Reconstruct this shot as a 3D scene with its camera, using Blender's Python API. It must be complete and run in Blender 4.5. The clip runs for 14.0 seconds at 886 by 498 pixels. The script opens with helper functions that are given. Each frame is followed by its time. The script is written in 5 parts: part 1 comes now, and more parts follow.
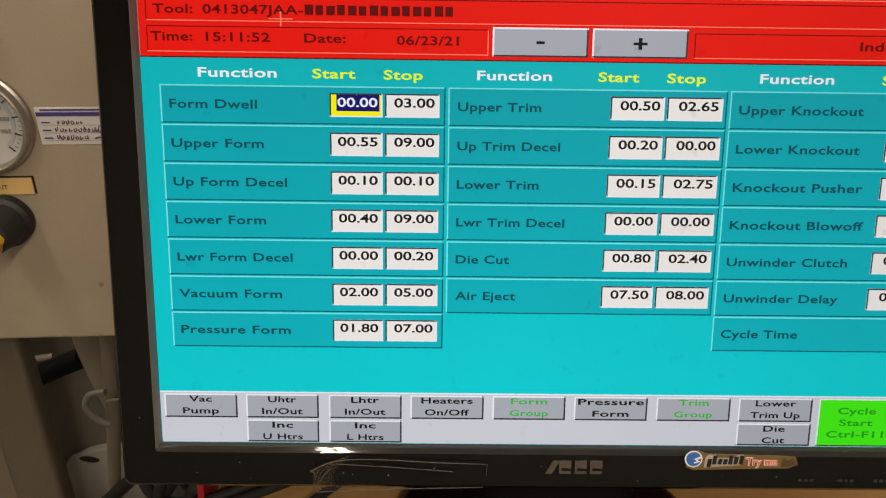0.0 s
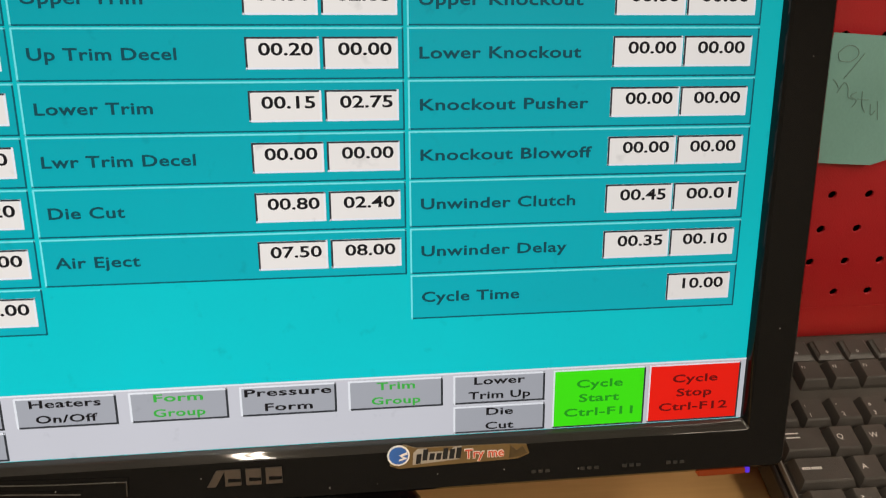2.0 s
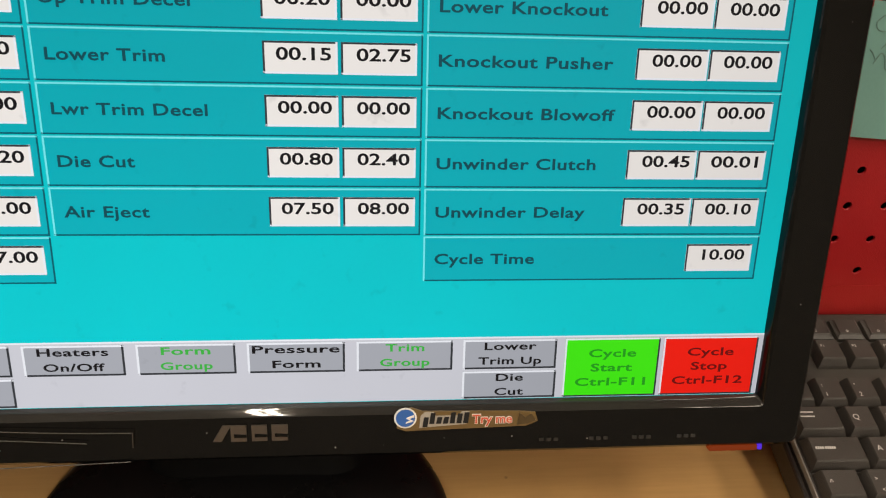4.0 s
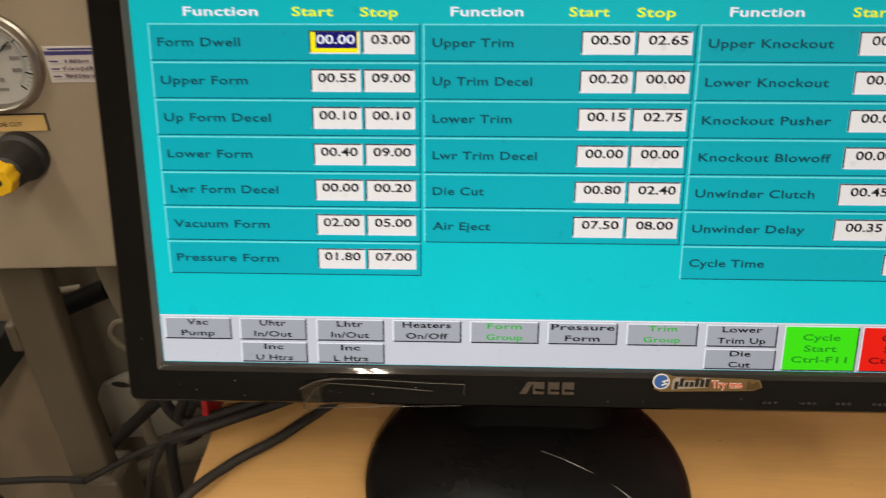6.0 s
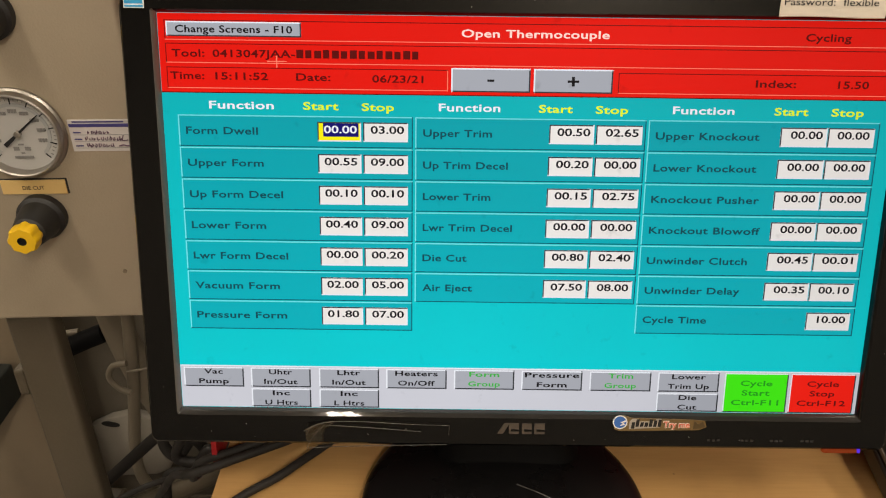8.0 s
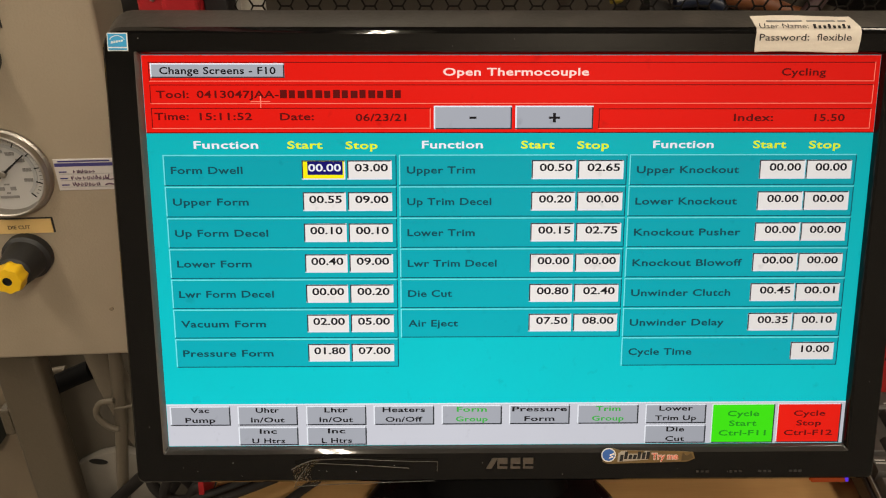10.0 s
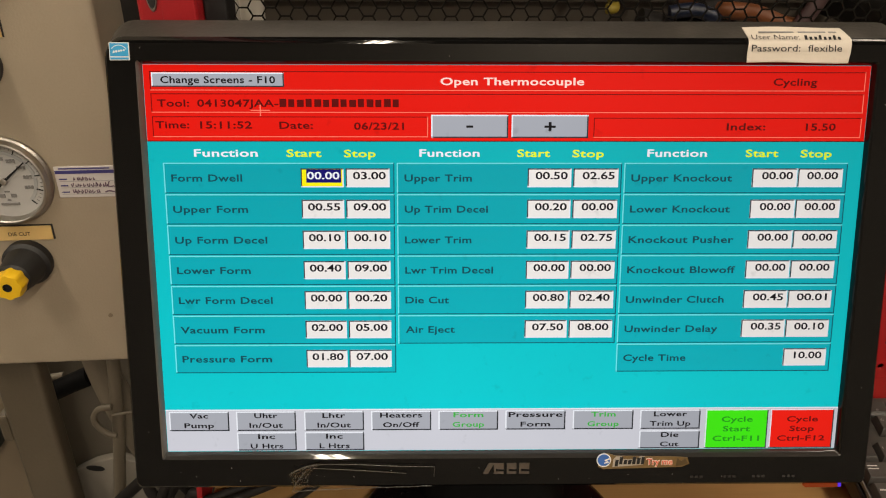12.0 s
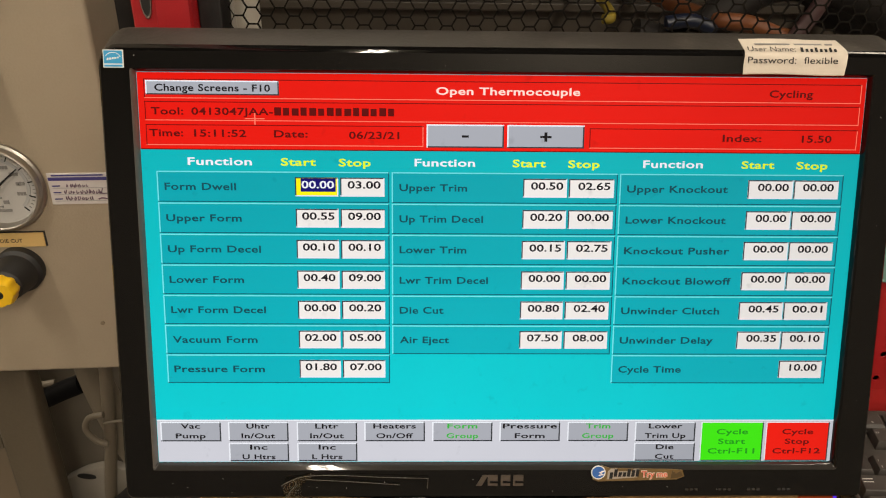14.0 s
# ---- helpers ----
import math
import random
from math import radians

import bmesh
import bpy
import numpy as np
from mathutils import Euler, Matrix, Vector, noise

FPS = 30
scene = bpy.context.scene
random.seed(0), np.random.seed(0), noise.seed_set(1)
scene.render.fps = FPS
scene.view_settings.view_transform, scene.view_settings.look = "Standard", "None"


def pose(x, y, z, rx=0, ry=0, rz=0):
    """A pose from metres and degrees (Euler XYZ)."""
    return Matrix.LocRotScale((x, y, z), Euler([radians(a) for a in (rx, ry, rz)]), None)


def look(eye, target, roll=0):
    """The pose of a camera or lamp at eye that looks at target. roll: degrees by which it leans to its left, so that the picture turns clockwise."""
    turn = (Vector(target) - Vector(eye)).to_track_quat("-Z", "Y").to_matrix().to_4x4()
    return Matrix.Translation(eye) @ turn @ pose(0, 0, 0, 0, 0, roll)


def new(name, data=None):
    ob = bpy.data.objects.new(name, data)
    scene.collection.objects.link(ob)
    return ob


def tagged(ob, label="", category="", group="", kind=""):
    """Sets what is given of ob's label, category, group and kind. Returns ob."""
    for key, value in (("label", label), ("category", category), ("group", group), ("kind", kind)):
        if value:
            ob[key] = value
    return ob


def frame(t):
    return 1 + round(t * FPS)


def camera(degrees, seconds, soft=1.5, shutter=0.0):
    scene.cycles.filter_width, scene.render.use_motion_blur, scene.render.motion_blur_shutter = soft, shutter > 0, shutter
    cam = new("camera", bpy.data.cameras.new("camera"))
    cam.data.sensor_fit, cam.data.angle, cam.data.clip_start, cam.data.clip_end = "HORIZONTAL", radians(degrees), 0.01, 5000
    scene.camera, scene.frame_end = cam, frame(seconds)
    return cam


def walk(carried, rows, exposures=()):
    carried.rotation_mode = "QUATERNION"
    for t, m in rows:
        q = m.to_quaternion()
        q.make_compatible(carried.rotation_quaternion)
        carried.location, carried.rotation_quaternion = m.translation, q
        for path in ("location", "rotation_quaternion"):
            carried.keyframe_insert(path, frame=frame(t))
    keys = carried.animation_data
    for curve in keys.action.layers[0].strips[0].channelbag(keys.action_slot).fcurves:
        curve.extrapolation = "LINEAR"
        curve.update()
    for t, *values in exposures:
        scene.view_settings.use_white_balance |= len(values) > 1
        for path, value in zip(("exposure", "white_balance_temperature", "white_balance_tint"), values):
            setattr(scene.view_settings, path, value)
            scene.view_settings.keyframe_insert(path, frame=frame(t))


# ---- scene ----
cam = camera(58.93, 14.0, soft=1.1, shutter=0.2)
# screen-centred frame of the display, which leans back on the bench
MON = pose(0, 0, 1.113, -17.5, 0, 0)
ROWS = [
    (0, (-0.0805, -0.4301, 0.0649), (-0.0705, 0.5518, -0.1242), 0.71),
    (0.5, (-0.0651, -0.4349, 0.0671), (-0.0165, 0.5429, -0.1370), 0.38),
    (0.8, (-0.0112, -0.4002, 0.0815), (0.0833, 0.5757, -0.1149), -0.00),
    (1, (0.0384, -0.3579, 0.0791), (0.1492, 0.6160, -0.1193), -0.31),
    (1.2, (0.0561, -0.3208, 0.0698), (0.1852, 0.6478, -0.1426), -0.31),
    (1.5, (0.0582, -0.3175, 0.0590), (0.1838, 0.6482, -0.1684), -0.30),
    (2, (0.0532, -0.3292, 0.0447), (0.1680, 0.6299, -0.2138), -0.17),
    (2.5, (0.0516, -0.3334, 0.0388), (0.1599, 0.6221, -0.2353), 0.06),
    (3, (0.0459, -0.3370, 0.0435), (0.1509, 0.6171, -0.2367), 0.56),
    (3.2, (0.0440, -0.3421, 0.0465), (0.1500, 0.6118, -0.2341), 0.77),
    (5.3, (0.0795, -0.2825, 0.0290), (0.1101, 0.6586, -0.3077), 1.29),
    (5.5, (0.0452, -0.3275, 0.0438), (0.0639, 0.6162, -0.2866), 0.91),
    (5.8, (-0.0185, -0.4279, 0.0319), (-0.0167, 0.5449, -0.1996), 0.44),
    (6, (-0.0475, -0.4513, 0.0664), (-0.0804, 0.5117, -0.2009), 0.14),
    (6.2, (-0.0602, -0.4790, 0.0898), (-0.1159, 0.4795, -0.1898), 0.03),
    (6.5, (-0.0664, -0.5221, 0.0982), (-0.1214, 0.4393, -0.1713), 0.55),
    (6.8, (-0.0738, -0.5223, 0.0987), (-0.1125, 0.4413, -0.1656), 1.10),
    (7, (-0.0696, -0.5225, 0.1054), (-0.1008, 0.4405, -0.1623), 1.45),
    (7.5, (-0.0565, -0.5149, 0.1006), (-0.0641, 0.4544, -0.1451), 1.12),
    (8, (-0.0555, -0.5173, 0.1020), (-0.0548, 0.4571, -0.1230), 0.71),
    (8.5, (-0.0544, -0.5177, 0.1070), (-0.0471, 0.4593, -0.1059), 0.33),
    (9, (-0.0514, -0.5183, 0.1093), (-0.0405, 0.4607, -0.0944), 0.04),
    (11.5, (-0.0516, -0.5211, 0.1067), (-0.0383, 0.4615, -0.0782), -0.01),
    (12, (-0.0515, -0.5247, 0.1096), (-0.0360, 0.4583, -0.0733), 0.08),
    (12.5, (-0.0505, -0.5236, 0.1108), (-0.0347, 0.4597, -0.0705), 0.23),
    (13, (-0.0517, -0.5225, 0.1110), (-0.0340, 0.4613, -0.0671), 0.40),
    (13.5, (-0.0524, -0.5222, 0.1091), (-0.0321, 0.4622, -0.0654), 0.53),
    (14, (-0.0510, -0.5216, 0.1110), (-0.0297, 0.4629, -0.0628), 0.47),
]
walk(cam, [(t, MON @ look(eye, target, roll)) for t, eye, target, roll in ROWS],
     exposures=((0.0, -0.13), (0.7, -0.18), (1.0, -0.31), (1.5, -0.21), (2.2, -0.09), (3.0, -0.06), (5.5, -0.06), (6.2, -0.06), (7.0, -0.05), (9.0, -0.05), (11.5, -0.05), (14.0, 0.02)))

# ---- world and light ----
Z0 = 1.113                      # height of the screen's centre above the floor
TABLE = 0.900                   # bench top
world = bpy.data.worlds.new("hall")
scene.world = world
world.use_nodes = True
world.node_tree.nodes["Background"].inputs[0].default_value = (0.62, 0.58, 0.52, 1)
world.node_tree.nodes["Background"].inputs[1].default_value = 0.09


def area_lamp(x, y, z, sx, sy, watts, color):
    lamp = bpy.data.lights.new("hall_tube_light", "AREA")
    lamp.shape, lamp.size, lamp.size_y, lamp.energy, lamp.color = "RECTANGLE", sx, sy, watts, color
    ob = new("hall_tube_light", lamp)
    ob.matrix_world = pose(x, y, z)
    return ob


WARM = (1.0, 0.87, 0.70)
for lx, ly, power in ((-0.95, -1.35, 23), (0.95, -1.15, 10), (2.3, -0.75, 30), (-2.4, -0.5, 25), (0.8, -2.75, 80), (-1.9, 1.7, 28), (1.6, 1.7, 10)):
    area_lamp(lx, ly, 3.02, 0.30, 1.2, power, WARM)
for s in (-0.022, 0.022):
    area_lamp(-0.26 + s, 0.22, 3.06, 0.016, 1.2, 9, WARM)

# ---- materials ----


def lin(r, g, b):
    return tuple(((c / 255 / 12.92) if c / 255 <= 0.04045 else ((c / 255 + 0.055) / 1.055) ** 2.4) for c in (r, g, b)) + (1,)


def shader(name):
    m = bpy.data.materials.new(name)
    m.use_nodes = True
    nt = m.node_tree
    return m, nt, nt.nodes["Principled BSDF"]


def surface(name, color, rough=0.5, metal=0.0, vary=0.12, scale=30.0, bump=0.0, fine=400.0, dirt=0.0, dirt_color=(0.05, 0.04, 0.03), coat=0.0, stretch=(1, 1, 1), spec=0.5):
    """Colour varied at two scales, with roughness breakup, fine relief and stains."""
    m, nt, bsdf = shader(name)
    tc = nt.nodes.new("ShaderNodeTexCoord")
    mp = nt.nodes.new("ShaderNodeMapping")
    mp.inputs["Scale"].default_value = stretch
    nt.links.new(tc.outputs["Object"], mp.inputs[0])
    big = nt.nodes.new("ShaderNodeTexNoise")
    big.inputs["Scale"].default_value, big.inputs["Detail"].default_value = scale, 6
    small = nt.nodes.new("ShaderNodeTexNoise")
    small.inputs["Scale"].default_value, small.inputs["Detail"].default_value = fine, 3
    for n in (big, small):
        nt.links.new(mp.outputs[0], n.inputs["Vector"])
    mix = nt.nodes.new("ShaderNodeMix")
    mix.data_type = "RGBA"
    dark = tuple(c * (1 - vary) for c in color[:3]) + (1,)
    light = tuple(min(1, c * (1 + vary)) for c in color[:3]) + (1,)
    mix.inputs[6].default_value, mix.inputs[7].default_value = dark, light
    add = nt.nodes.new("ShaderNodeMath")
    add.operation = "MULTIPLY_ADD"
    add.inputs[1].default_value, add.inputs[2].default_value = 0.35, 0.0
    nt.links.new(small.outputs[0], add.inputs[0])
    sm = nt.nodes.new("ShaderNodeMath")
    sm.operation = "MULTIPLY_ADD"
    sm.inputs[1].default_value = 0.65
    nt.links.new(big.outputs[0], sm.inputs[0])
    nt.links.new(add.outputs[0], sm.inputs[2])
    nt.links.new(sm.outputs[0], mix.inputs[0])
    out = mix.outputs[2]
    if dirt:
        st = nt.nodes.new("ShaderNodeTexNoise")
        st.inputs["Scale"].default_value, st.inputs["Detail"].default_value = scale * 0.6, 8
        nt.links.new(tc.outputs["Object"], st.inputs["Vector"])
        ramp = nt.nodes.new("ShaderNodeMapRange")
        ramp.inputs[1].default_value, ramp.inputs[2].default_value, ramp.inputs[4].default_value = 0.55, 0.75, dirt
        nt.links.new(st.outputs[0], ramp.inputs[0])
        m2 = nt.nodes.new("ShaderNodeMix")
        m2.data_type = "RGBA"
        m2.inputs[7].default_value = (*dirt_color, 1)
        nt.links.new(ramp.outputs[0], m2.inputs[0])
        nt.links.new(out, m2.inputs[6])
        out = m2.outputs[2]
    nt.links.new(out, bsdf.inputs["Base Color"])
    rr = nt.nodes.new("ShaderNodeMapRange")
    rr.inputs[3].default_value, rr.inputs[4].default_value = max(0.02, rough * 0.8), min(1, rough * 1.2)
    nt.links.new(big.outputs[0], rr.inputs[0])
    nt.links.new(rr.outputs[0], bsdf.inputs["Roughness"])
    bsdf.inputs["Metallic"].default_value = metal
    bsdf.inputs["Specular IOR Level"].default_value = spec
    bsdf.inputs["Coat Weight"].default_value = coat
    if bump:
        b = nt.nodes.new("ShaderNodeBump")
        b.inputs["Strength"].default_value, b.inputs["Distance"].default_value = bump, 0.001
        nt.links.new(small.outputs[0], b.inputs["Height"])
        nt.links.new(b.outputs[0], bsdf.inputs["Normal"])
    return m


def lit_area(name, rgb, top=1.0, bottom=1.0, strength=1.0):
    """A lit area of the LCD: emission that fades a little towards the top and the right of the panel, as such panels do."""
    m, nt, bsdf = shader(name)
    bsdf.inputs["Base Color"].default_value = (0.004, 0.004, 0.005, 1)
    bsdf.inputs["Roughness"].default_value = 0.45
    bsdf.inputs["Specular IOR Level"].default_value = 0.05
    bsdf.inputs["Emission Color"].default_value = lin(*rgb)
    tc = nt.nodes.new("ShaderNodeTexCoord")
    sep = nt.nodes.new("ShaderNodeSeparateXYZ")
    nt.links.new(tc.outputs["Object"], sep.inputs[0])
    mr = nt.nodes.new("ShaderNodeMapRange")
    mr.inputs[1].default_value, mr.inputs[2].default_value = -0.134, 0.134
    mr.inputs[3].default_value, mr.inputs[4].default_value = bottom * strength, top * strength
    nt.links.new(sep.outputs[2], mr.inputs[0])
    n = nt.nodes.new("ShaderNodeTexNoise")
    n.inputs["Scale"].default_value, n.inputs["Detail"].default_value = 9, 5
    nt.links.new(tc.outputs["Object"], n.inputs["Vector"])
    m2 = nt.nodes.new("ShaderNodeMapRange")
    m2.inputs[3].default_value, m2.inputs[4].default_value = 0.92, 1.08
    nt.links.new(n.outputs[0], m2.inputs[0])
    mu = nt.nodes.new("ShaderNodeMath")
    mu.operation = "MULTIPLY"
    fall = nt.nodes.new("ShaderNodeMapRange")
    fall.inputs[1].default_value, fall.inputs[2].default_value = 0.02, 0.24
    fall.inputs[3].default_value, fall.inputs[4].default_value = 1.04, 0.88
    nt.links.new(sep.outputs[0], fall.inputs[0])
    side = nt.nodes.new("ShaderNodeMath")
    side.operation = "MULTIPLY"
    nt.links.new(mr.outputs[0], side.inputs[0])
    nt.links.new(fall.outputs[0], side.inputs[1])
    nt.links.new(side.outputs[0], mu.inputs[0])
    nt.links.new(m2.outputs[0], mu.inputs[1])
    # small smudges on the panel
    sp = nt.nodes.new("ShaderNodeTexNoise")
    sp.inputs["Scale"].default_value, sp.inputs["Detail"].default_value = 95, 4
    nt.links.new(tc.outputs["Object"], sp.inputs["Vector"])
    m3 = nt.nodes.new("ShaderNodeMapRange")
    m3.inputs[1].default_value, m3.inputs[2].default_value, m3.inputs[3].default_value, m3.inputs[4].default_value = 0.64, 0.74, 1.0, 0.86
    nt.links.new(sp.outputs[0], m3.inputs[0])
    mv = nt.nodes.new("ShaderNodeMath")
    mv.operation = "MULTIPLY"
    nt.links.new(mu.outputs[0], mv.inputs[0])
    nt.links.new(m3.outputs[0], mv.inputs[1])
    nt.links.new(mv.outputs[0], bsdf.inputs["Emission Strength"])
    return m


def wood(name):
    m, nt, bsdf = shader(name)
    tc = nt.nodes.new("ShaderNodeTexCoord")
    mp = nt.nodes.new("ShaderNodeMapping")
    mp.inputs["Scale"].default_value = (2.0, 9, 9)
    nt.links.new(tc.outputs["Object"], mp.inputs[0])
    n = nt.nodes.new("ShaderNodeTexNoise")
    n.inputs["Scale"].default_value, n.inputs["Detail"].default_value, n.inputs["Distortion"].default_value = 4, 8, 0.6
    nt.links.new(mp.outputs[0], n.inputs["Vector"])
    r = nt.nodes.new("ShaderNodeValToRGB")
    r.color_ramp.elements[0].position, r.color_ramp.elements[0].color = 0.25, (0.39, 0.222, 0.080, 1)
    r.color_ramp.elements[1].position, r.color_ramp.elements[1].color = 0.75, (0.46, 0.275, 0.102, 1)
    nt.links.new(n.outputs[0], r.inputs[0])
    st = nt.nodes.new("ShaderNodeTexNoise")
    st.inputs["Scale"].default_value, st.inputs["Detail"].default_value = 11, 7
    nt.links.new(tc.outputs["Object"], st.inputs["Vector"])
    mr = nt.nodes.new("ShaderNodeMapRange")
    mr.inputs[1].default_value, mr.inputs[2].default_value, mr.inputs[4].default_value = 0.56, 0.8, 0.45
    nt.links.new(st.outputs[0], mr.inputs[0])
    mx = nt.nodes.new("ShaderNodeMix")
    mx.data_type = "RGBA"
    mx.inputs[7].default_value = (0.20, 0.11, 0.045, 1)
    nt.links.new(mr.outputs[0], mx.inputs[0])
    nt.links.new(r.outputs[0], mx.inputs[6])
    gm = nt.nodes.new("ShaderNodeMapping")
    gm.inputs["Scale"].default_value = (14, 240, 240)
    nt.links.new(tc.outputs["Object"], gm.inputs[0])
    fine = nt.nodes.new("ShaderNodeTexNoise")
    fine.inputs["Scale"].default_value, fine.inputs["Detail"].default_value = 2.2, 5
    nt.links.new(gm.outputs[0], fine.inputs["Vector"])
    fr = nt.nodes.new("ShaderNodeMapRange")
    fr.inputs[1].default_value, fr.inputs[2].default_value, fr.inputs[3].default_value, fr.inputs[4].default_value = 0.35, 0.68, 0.0, 0.16
    nt.links.new(fine.outputs[0], fr.inputs[0])
    grain = nt.nodes.new("ShaderNodeMix")
    grain.data_type = "RGBA"
    grain.inputs[7].default_value = (0.24, 0.125, 0.042, 1)
    nt.links.new(fr.outputs[0], grain.inputs[0])
    nt.links.new(mx.outputs[2], grain.inputs[6])
    vo = nt.nodes.new("ShaderNodeTexVoronoi")
    vo.inputs["Scale"].default_value = 34
    nt.links.new(tc.outputs["Object"], vo.inputs["Vector"])
    dot = nt.nodes.new("ShaderNodeMapRange")
    dot.inputs[1].default_value, dot.inputs[2].default_value, dot.inputs[3].default_value, dot.inputs[4].default_value = 0.03, 0.06, 0.75, 0.0
    nt.links.new(vo.outputs["Distance"], dot.inputs[0])
    sp = nt.nodes.new("ShaderNodeMix")
    sp.data_type = "RGBA"
    sp.inputs[7].default_value = (0.07, 0.04, 0.02, 1)
    nt.links.new(dot.outputs[0], sp.inputs[0])
    nt.links.new(grain.outputs[2], sp.inputs[6])
    nt.links.new(sp.outputs[2], bsdf.inputs["Base Color"])
    bsdf.inputs["Roughness"].default_value = 0.48
    b = nt.nodes.new("ShaderNodeBump")
    b.inputs["Strength"].default_value, b.inputs["Distance"].default_value = 0.15, 0.001
    nt.links.new(n.outputs[0], b.inputs["Height"])
    nt.links.new(b.outputs[0], bsdf.inputs["Normal"])
    return m


BLACK_GLOSS = surface("glossy_black_plastic", (0.0032, 0.0030, 0.0029), 0.05, vary=0.3, scale=40, fine=900, spec=0.33)
BLACK_STAND = surface("black_stand_plastic", (0.0046, 0.0043, 0.0045), 0.28, vary=0.35, scale=30, spec=0.22, dirt=0.35, dirt_color=(0.014, 0.012, 0.011))
NECK = surface("dull_black_neck_plastic", (0.0022, 0.0022, 0.0026), 0.5, vary=0.3, scale=30, spec=0.1)
BEZEL_TOP = surface("dusty_black_plastic", (0.025, 0.021, 0.017), 0.5, vary=0.4, scale=60, dirt=0.5, dirt_color=(0.07, 0.06, 0.05), bump=0.2)
LIT_BEVEL = surface("grey_bevel_reflection", (0.085, 0.078, 0.070), 0.25, vary=0.3, scale=60)
BEVEL = surface("grey_bevel_plastic", (0.024, 0.022, 0.020), 0.04, vary=0.2, scale=50)
DARK = surface("matt_dark_plastic", (0.012, 0.012, 0.012), 0.6, vary=0.3)
WOOD = wood("pale_bench_wood")
BEIGE = surface("beige_painted_steel", (0.345, 0.29, 0.215), 0.42, vary=0.15, scale=9, bump=0.3, fine=500, dirt=0.32, dirt_color=(0.16, 0.125, 0.085))
# brown darkened to put the regulator box's shade into the post's colour
SHADED_PAINT = surface("shade_darkened_brown_paint", (0.082, 0.066, 0.044), 0.5, vary=0.3, scale=9, bump=0.3, dirt=0.5, dirt_color=(0.05, 0.04, 0.028))
DARK_GOLD = surface("dark_gold_print", (0.06, 0.038, 0.014), 0.35, vary=0.3, scale=300)
BEIGE_OLD = surface("worn_beige_paint", (0.20, 0.157, 0.105), 0.5, vary=0.22, scale=7, bump=0.3, dirt=0.55, dirt_color=(0.06, 0.045, 0.03))
RED = surface("red_powder_coat", (0.34, 0.009, 0.013), 0.45, vary=0.14, scale=22, bump=0.25, fine=900, dirt=0.15, dirt_color=(0.10, 0.01, 0.01))
BLACK_STEEL = surface("black_painted_steel", (0.012, 0.011, 0.011), 0.5, vary=0.3, bump=0.2)
MESH_STEEL = surface("black_mesh_wire", (0.006, 0.005, 0.004), 0.8, vary=0.3, spec=0.1)
CHROME = surface("brushed_ring_steel", (0.40, 0.375, 0.34), 0.40, metal=1.0, vary=0.1, scale=80)
DIAL = surface("dial_white", (0.41, 0.405, 0.395), 0.3, vary=0.04, scale=40)
INK = surface("black_ink", (0.012, 0.012, 0.013), 0.7, vary=0.1, spec=0.25)
DIAL_BAND = surface("pale_grey_dial_band", (0.33, 0.335, 0.335), 0.4, vary=0.08)
DIAL_INK = surface("grey_dial_print", (0.20, 0.195, 0.19), 0.5, vary=0.1)
INK_BLUE = surface("blue_ink", (0.04, 0.035, 0.17), 0.6, vary=0.1)
INK_HAND = surface("violet_ballpoint", (0.10, 0.05, 0.09), 0.6, vary=0.1)
LABEL_WHITE = surface("white_label", (0.54, 0.51, 0.50), 0.45, vary=0.06, scale=90, dirt=0.2, dirt_color=(0.4, 0.35, 0.3))
STRIP_BROWN = surface("dark_brown_strip", (0.075, 0.058, 0.04), 0.6, vary=0.25, scale=15)
NOTE = surface("cream_tape_paper", (0.52, 0.465, 0.395), 0.55, vary=0.07, scale=80, bump=0.2)
GREEN_PAPER = surface("pale_green_paper", (0.155, 0.32, 0.29), 0.8, vary=0.1, scale=25, bump=0.15, dirt=0.25, dirt_color=(0.11, 0.25, 0.22))
TAN_PLATE = surface("engraved_tan_plate", (0.62, 0.43, 0.17), 0.35, vary=0.06, scale=60)
# yellow plastic darkened to carry the dimness behind the mesh
DIM_YELLOW = surface("shaded_yellow_plastic", (0.22, 0.16, 0.012), 0.6, vary=0.25, scale=60)
YELLOW = surface("yellow_plastic", (0.75, 0.46, 0.01), 0.35, vary=0.08, scale=80)
KEY = surface("charcoal_key_plastic", (0.037, 0.032, 0.028), 0.42, vary=0.2, scale=60, bump=0.25, fine=1500, dirt=0.3, dirt_color=(0.12, 0.105, 0.09))
KEY_BODY = surface("charcoal_keyboard_body", (0.042, 0.036, 0.031), 0.45, vary=0.2, scale=40, bump=0.2, fine=1500)
TRIM_GREY = surface("grey_keyboard_trim", (0.19, 0.165, 0.145), 0.3, vary=0.25, scale=120)
KEY_FOOT_SHADOW = surface("black_foot_and_shadow", (0.02, 0.016, 0.014), 0.4, vary=0.2)
LEGEND = surface("grey_legend", (0.58, 0.56, 0.53), 0.5, vary=0.05)
SIGN_WHITE = surface("white_sign_plate", (0.50, 0.455, 0.40), 0.5, vary=0.08, scale=30, dirt=0.2, dirt_color=(0.4, 0.35, 0.3))
CONCRETE = surface("stained_concrete", (0.23, 0.21, 0.185), 0.7, vary=0.2, scale=3, bump=0.3, fine=120, dirt=0.6, dirt_color=(0.10, 0.09, 0.075))
WALL_PAINT = surface("hall_wall_paint", (0.34, 0.315, 0.28), 0.7, vary=0.1, scale=2)
ROOF = surface("dark_roof_deck", (0.045, 0.042, 0.038), 0.8, vary=0.2, scale=2)
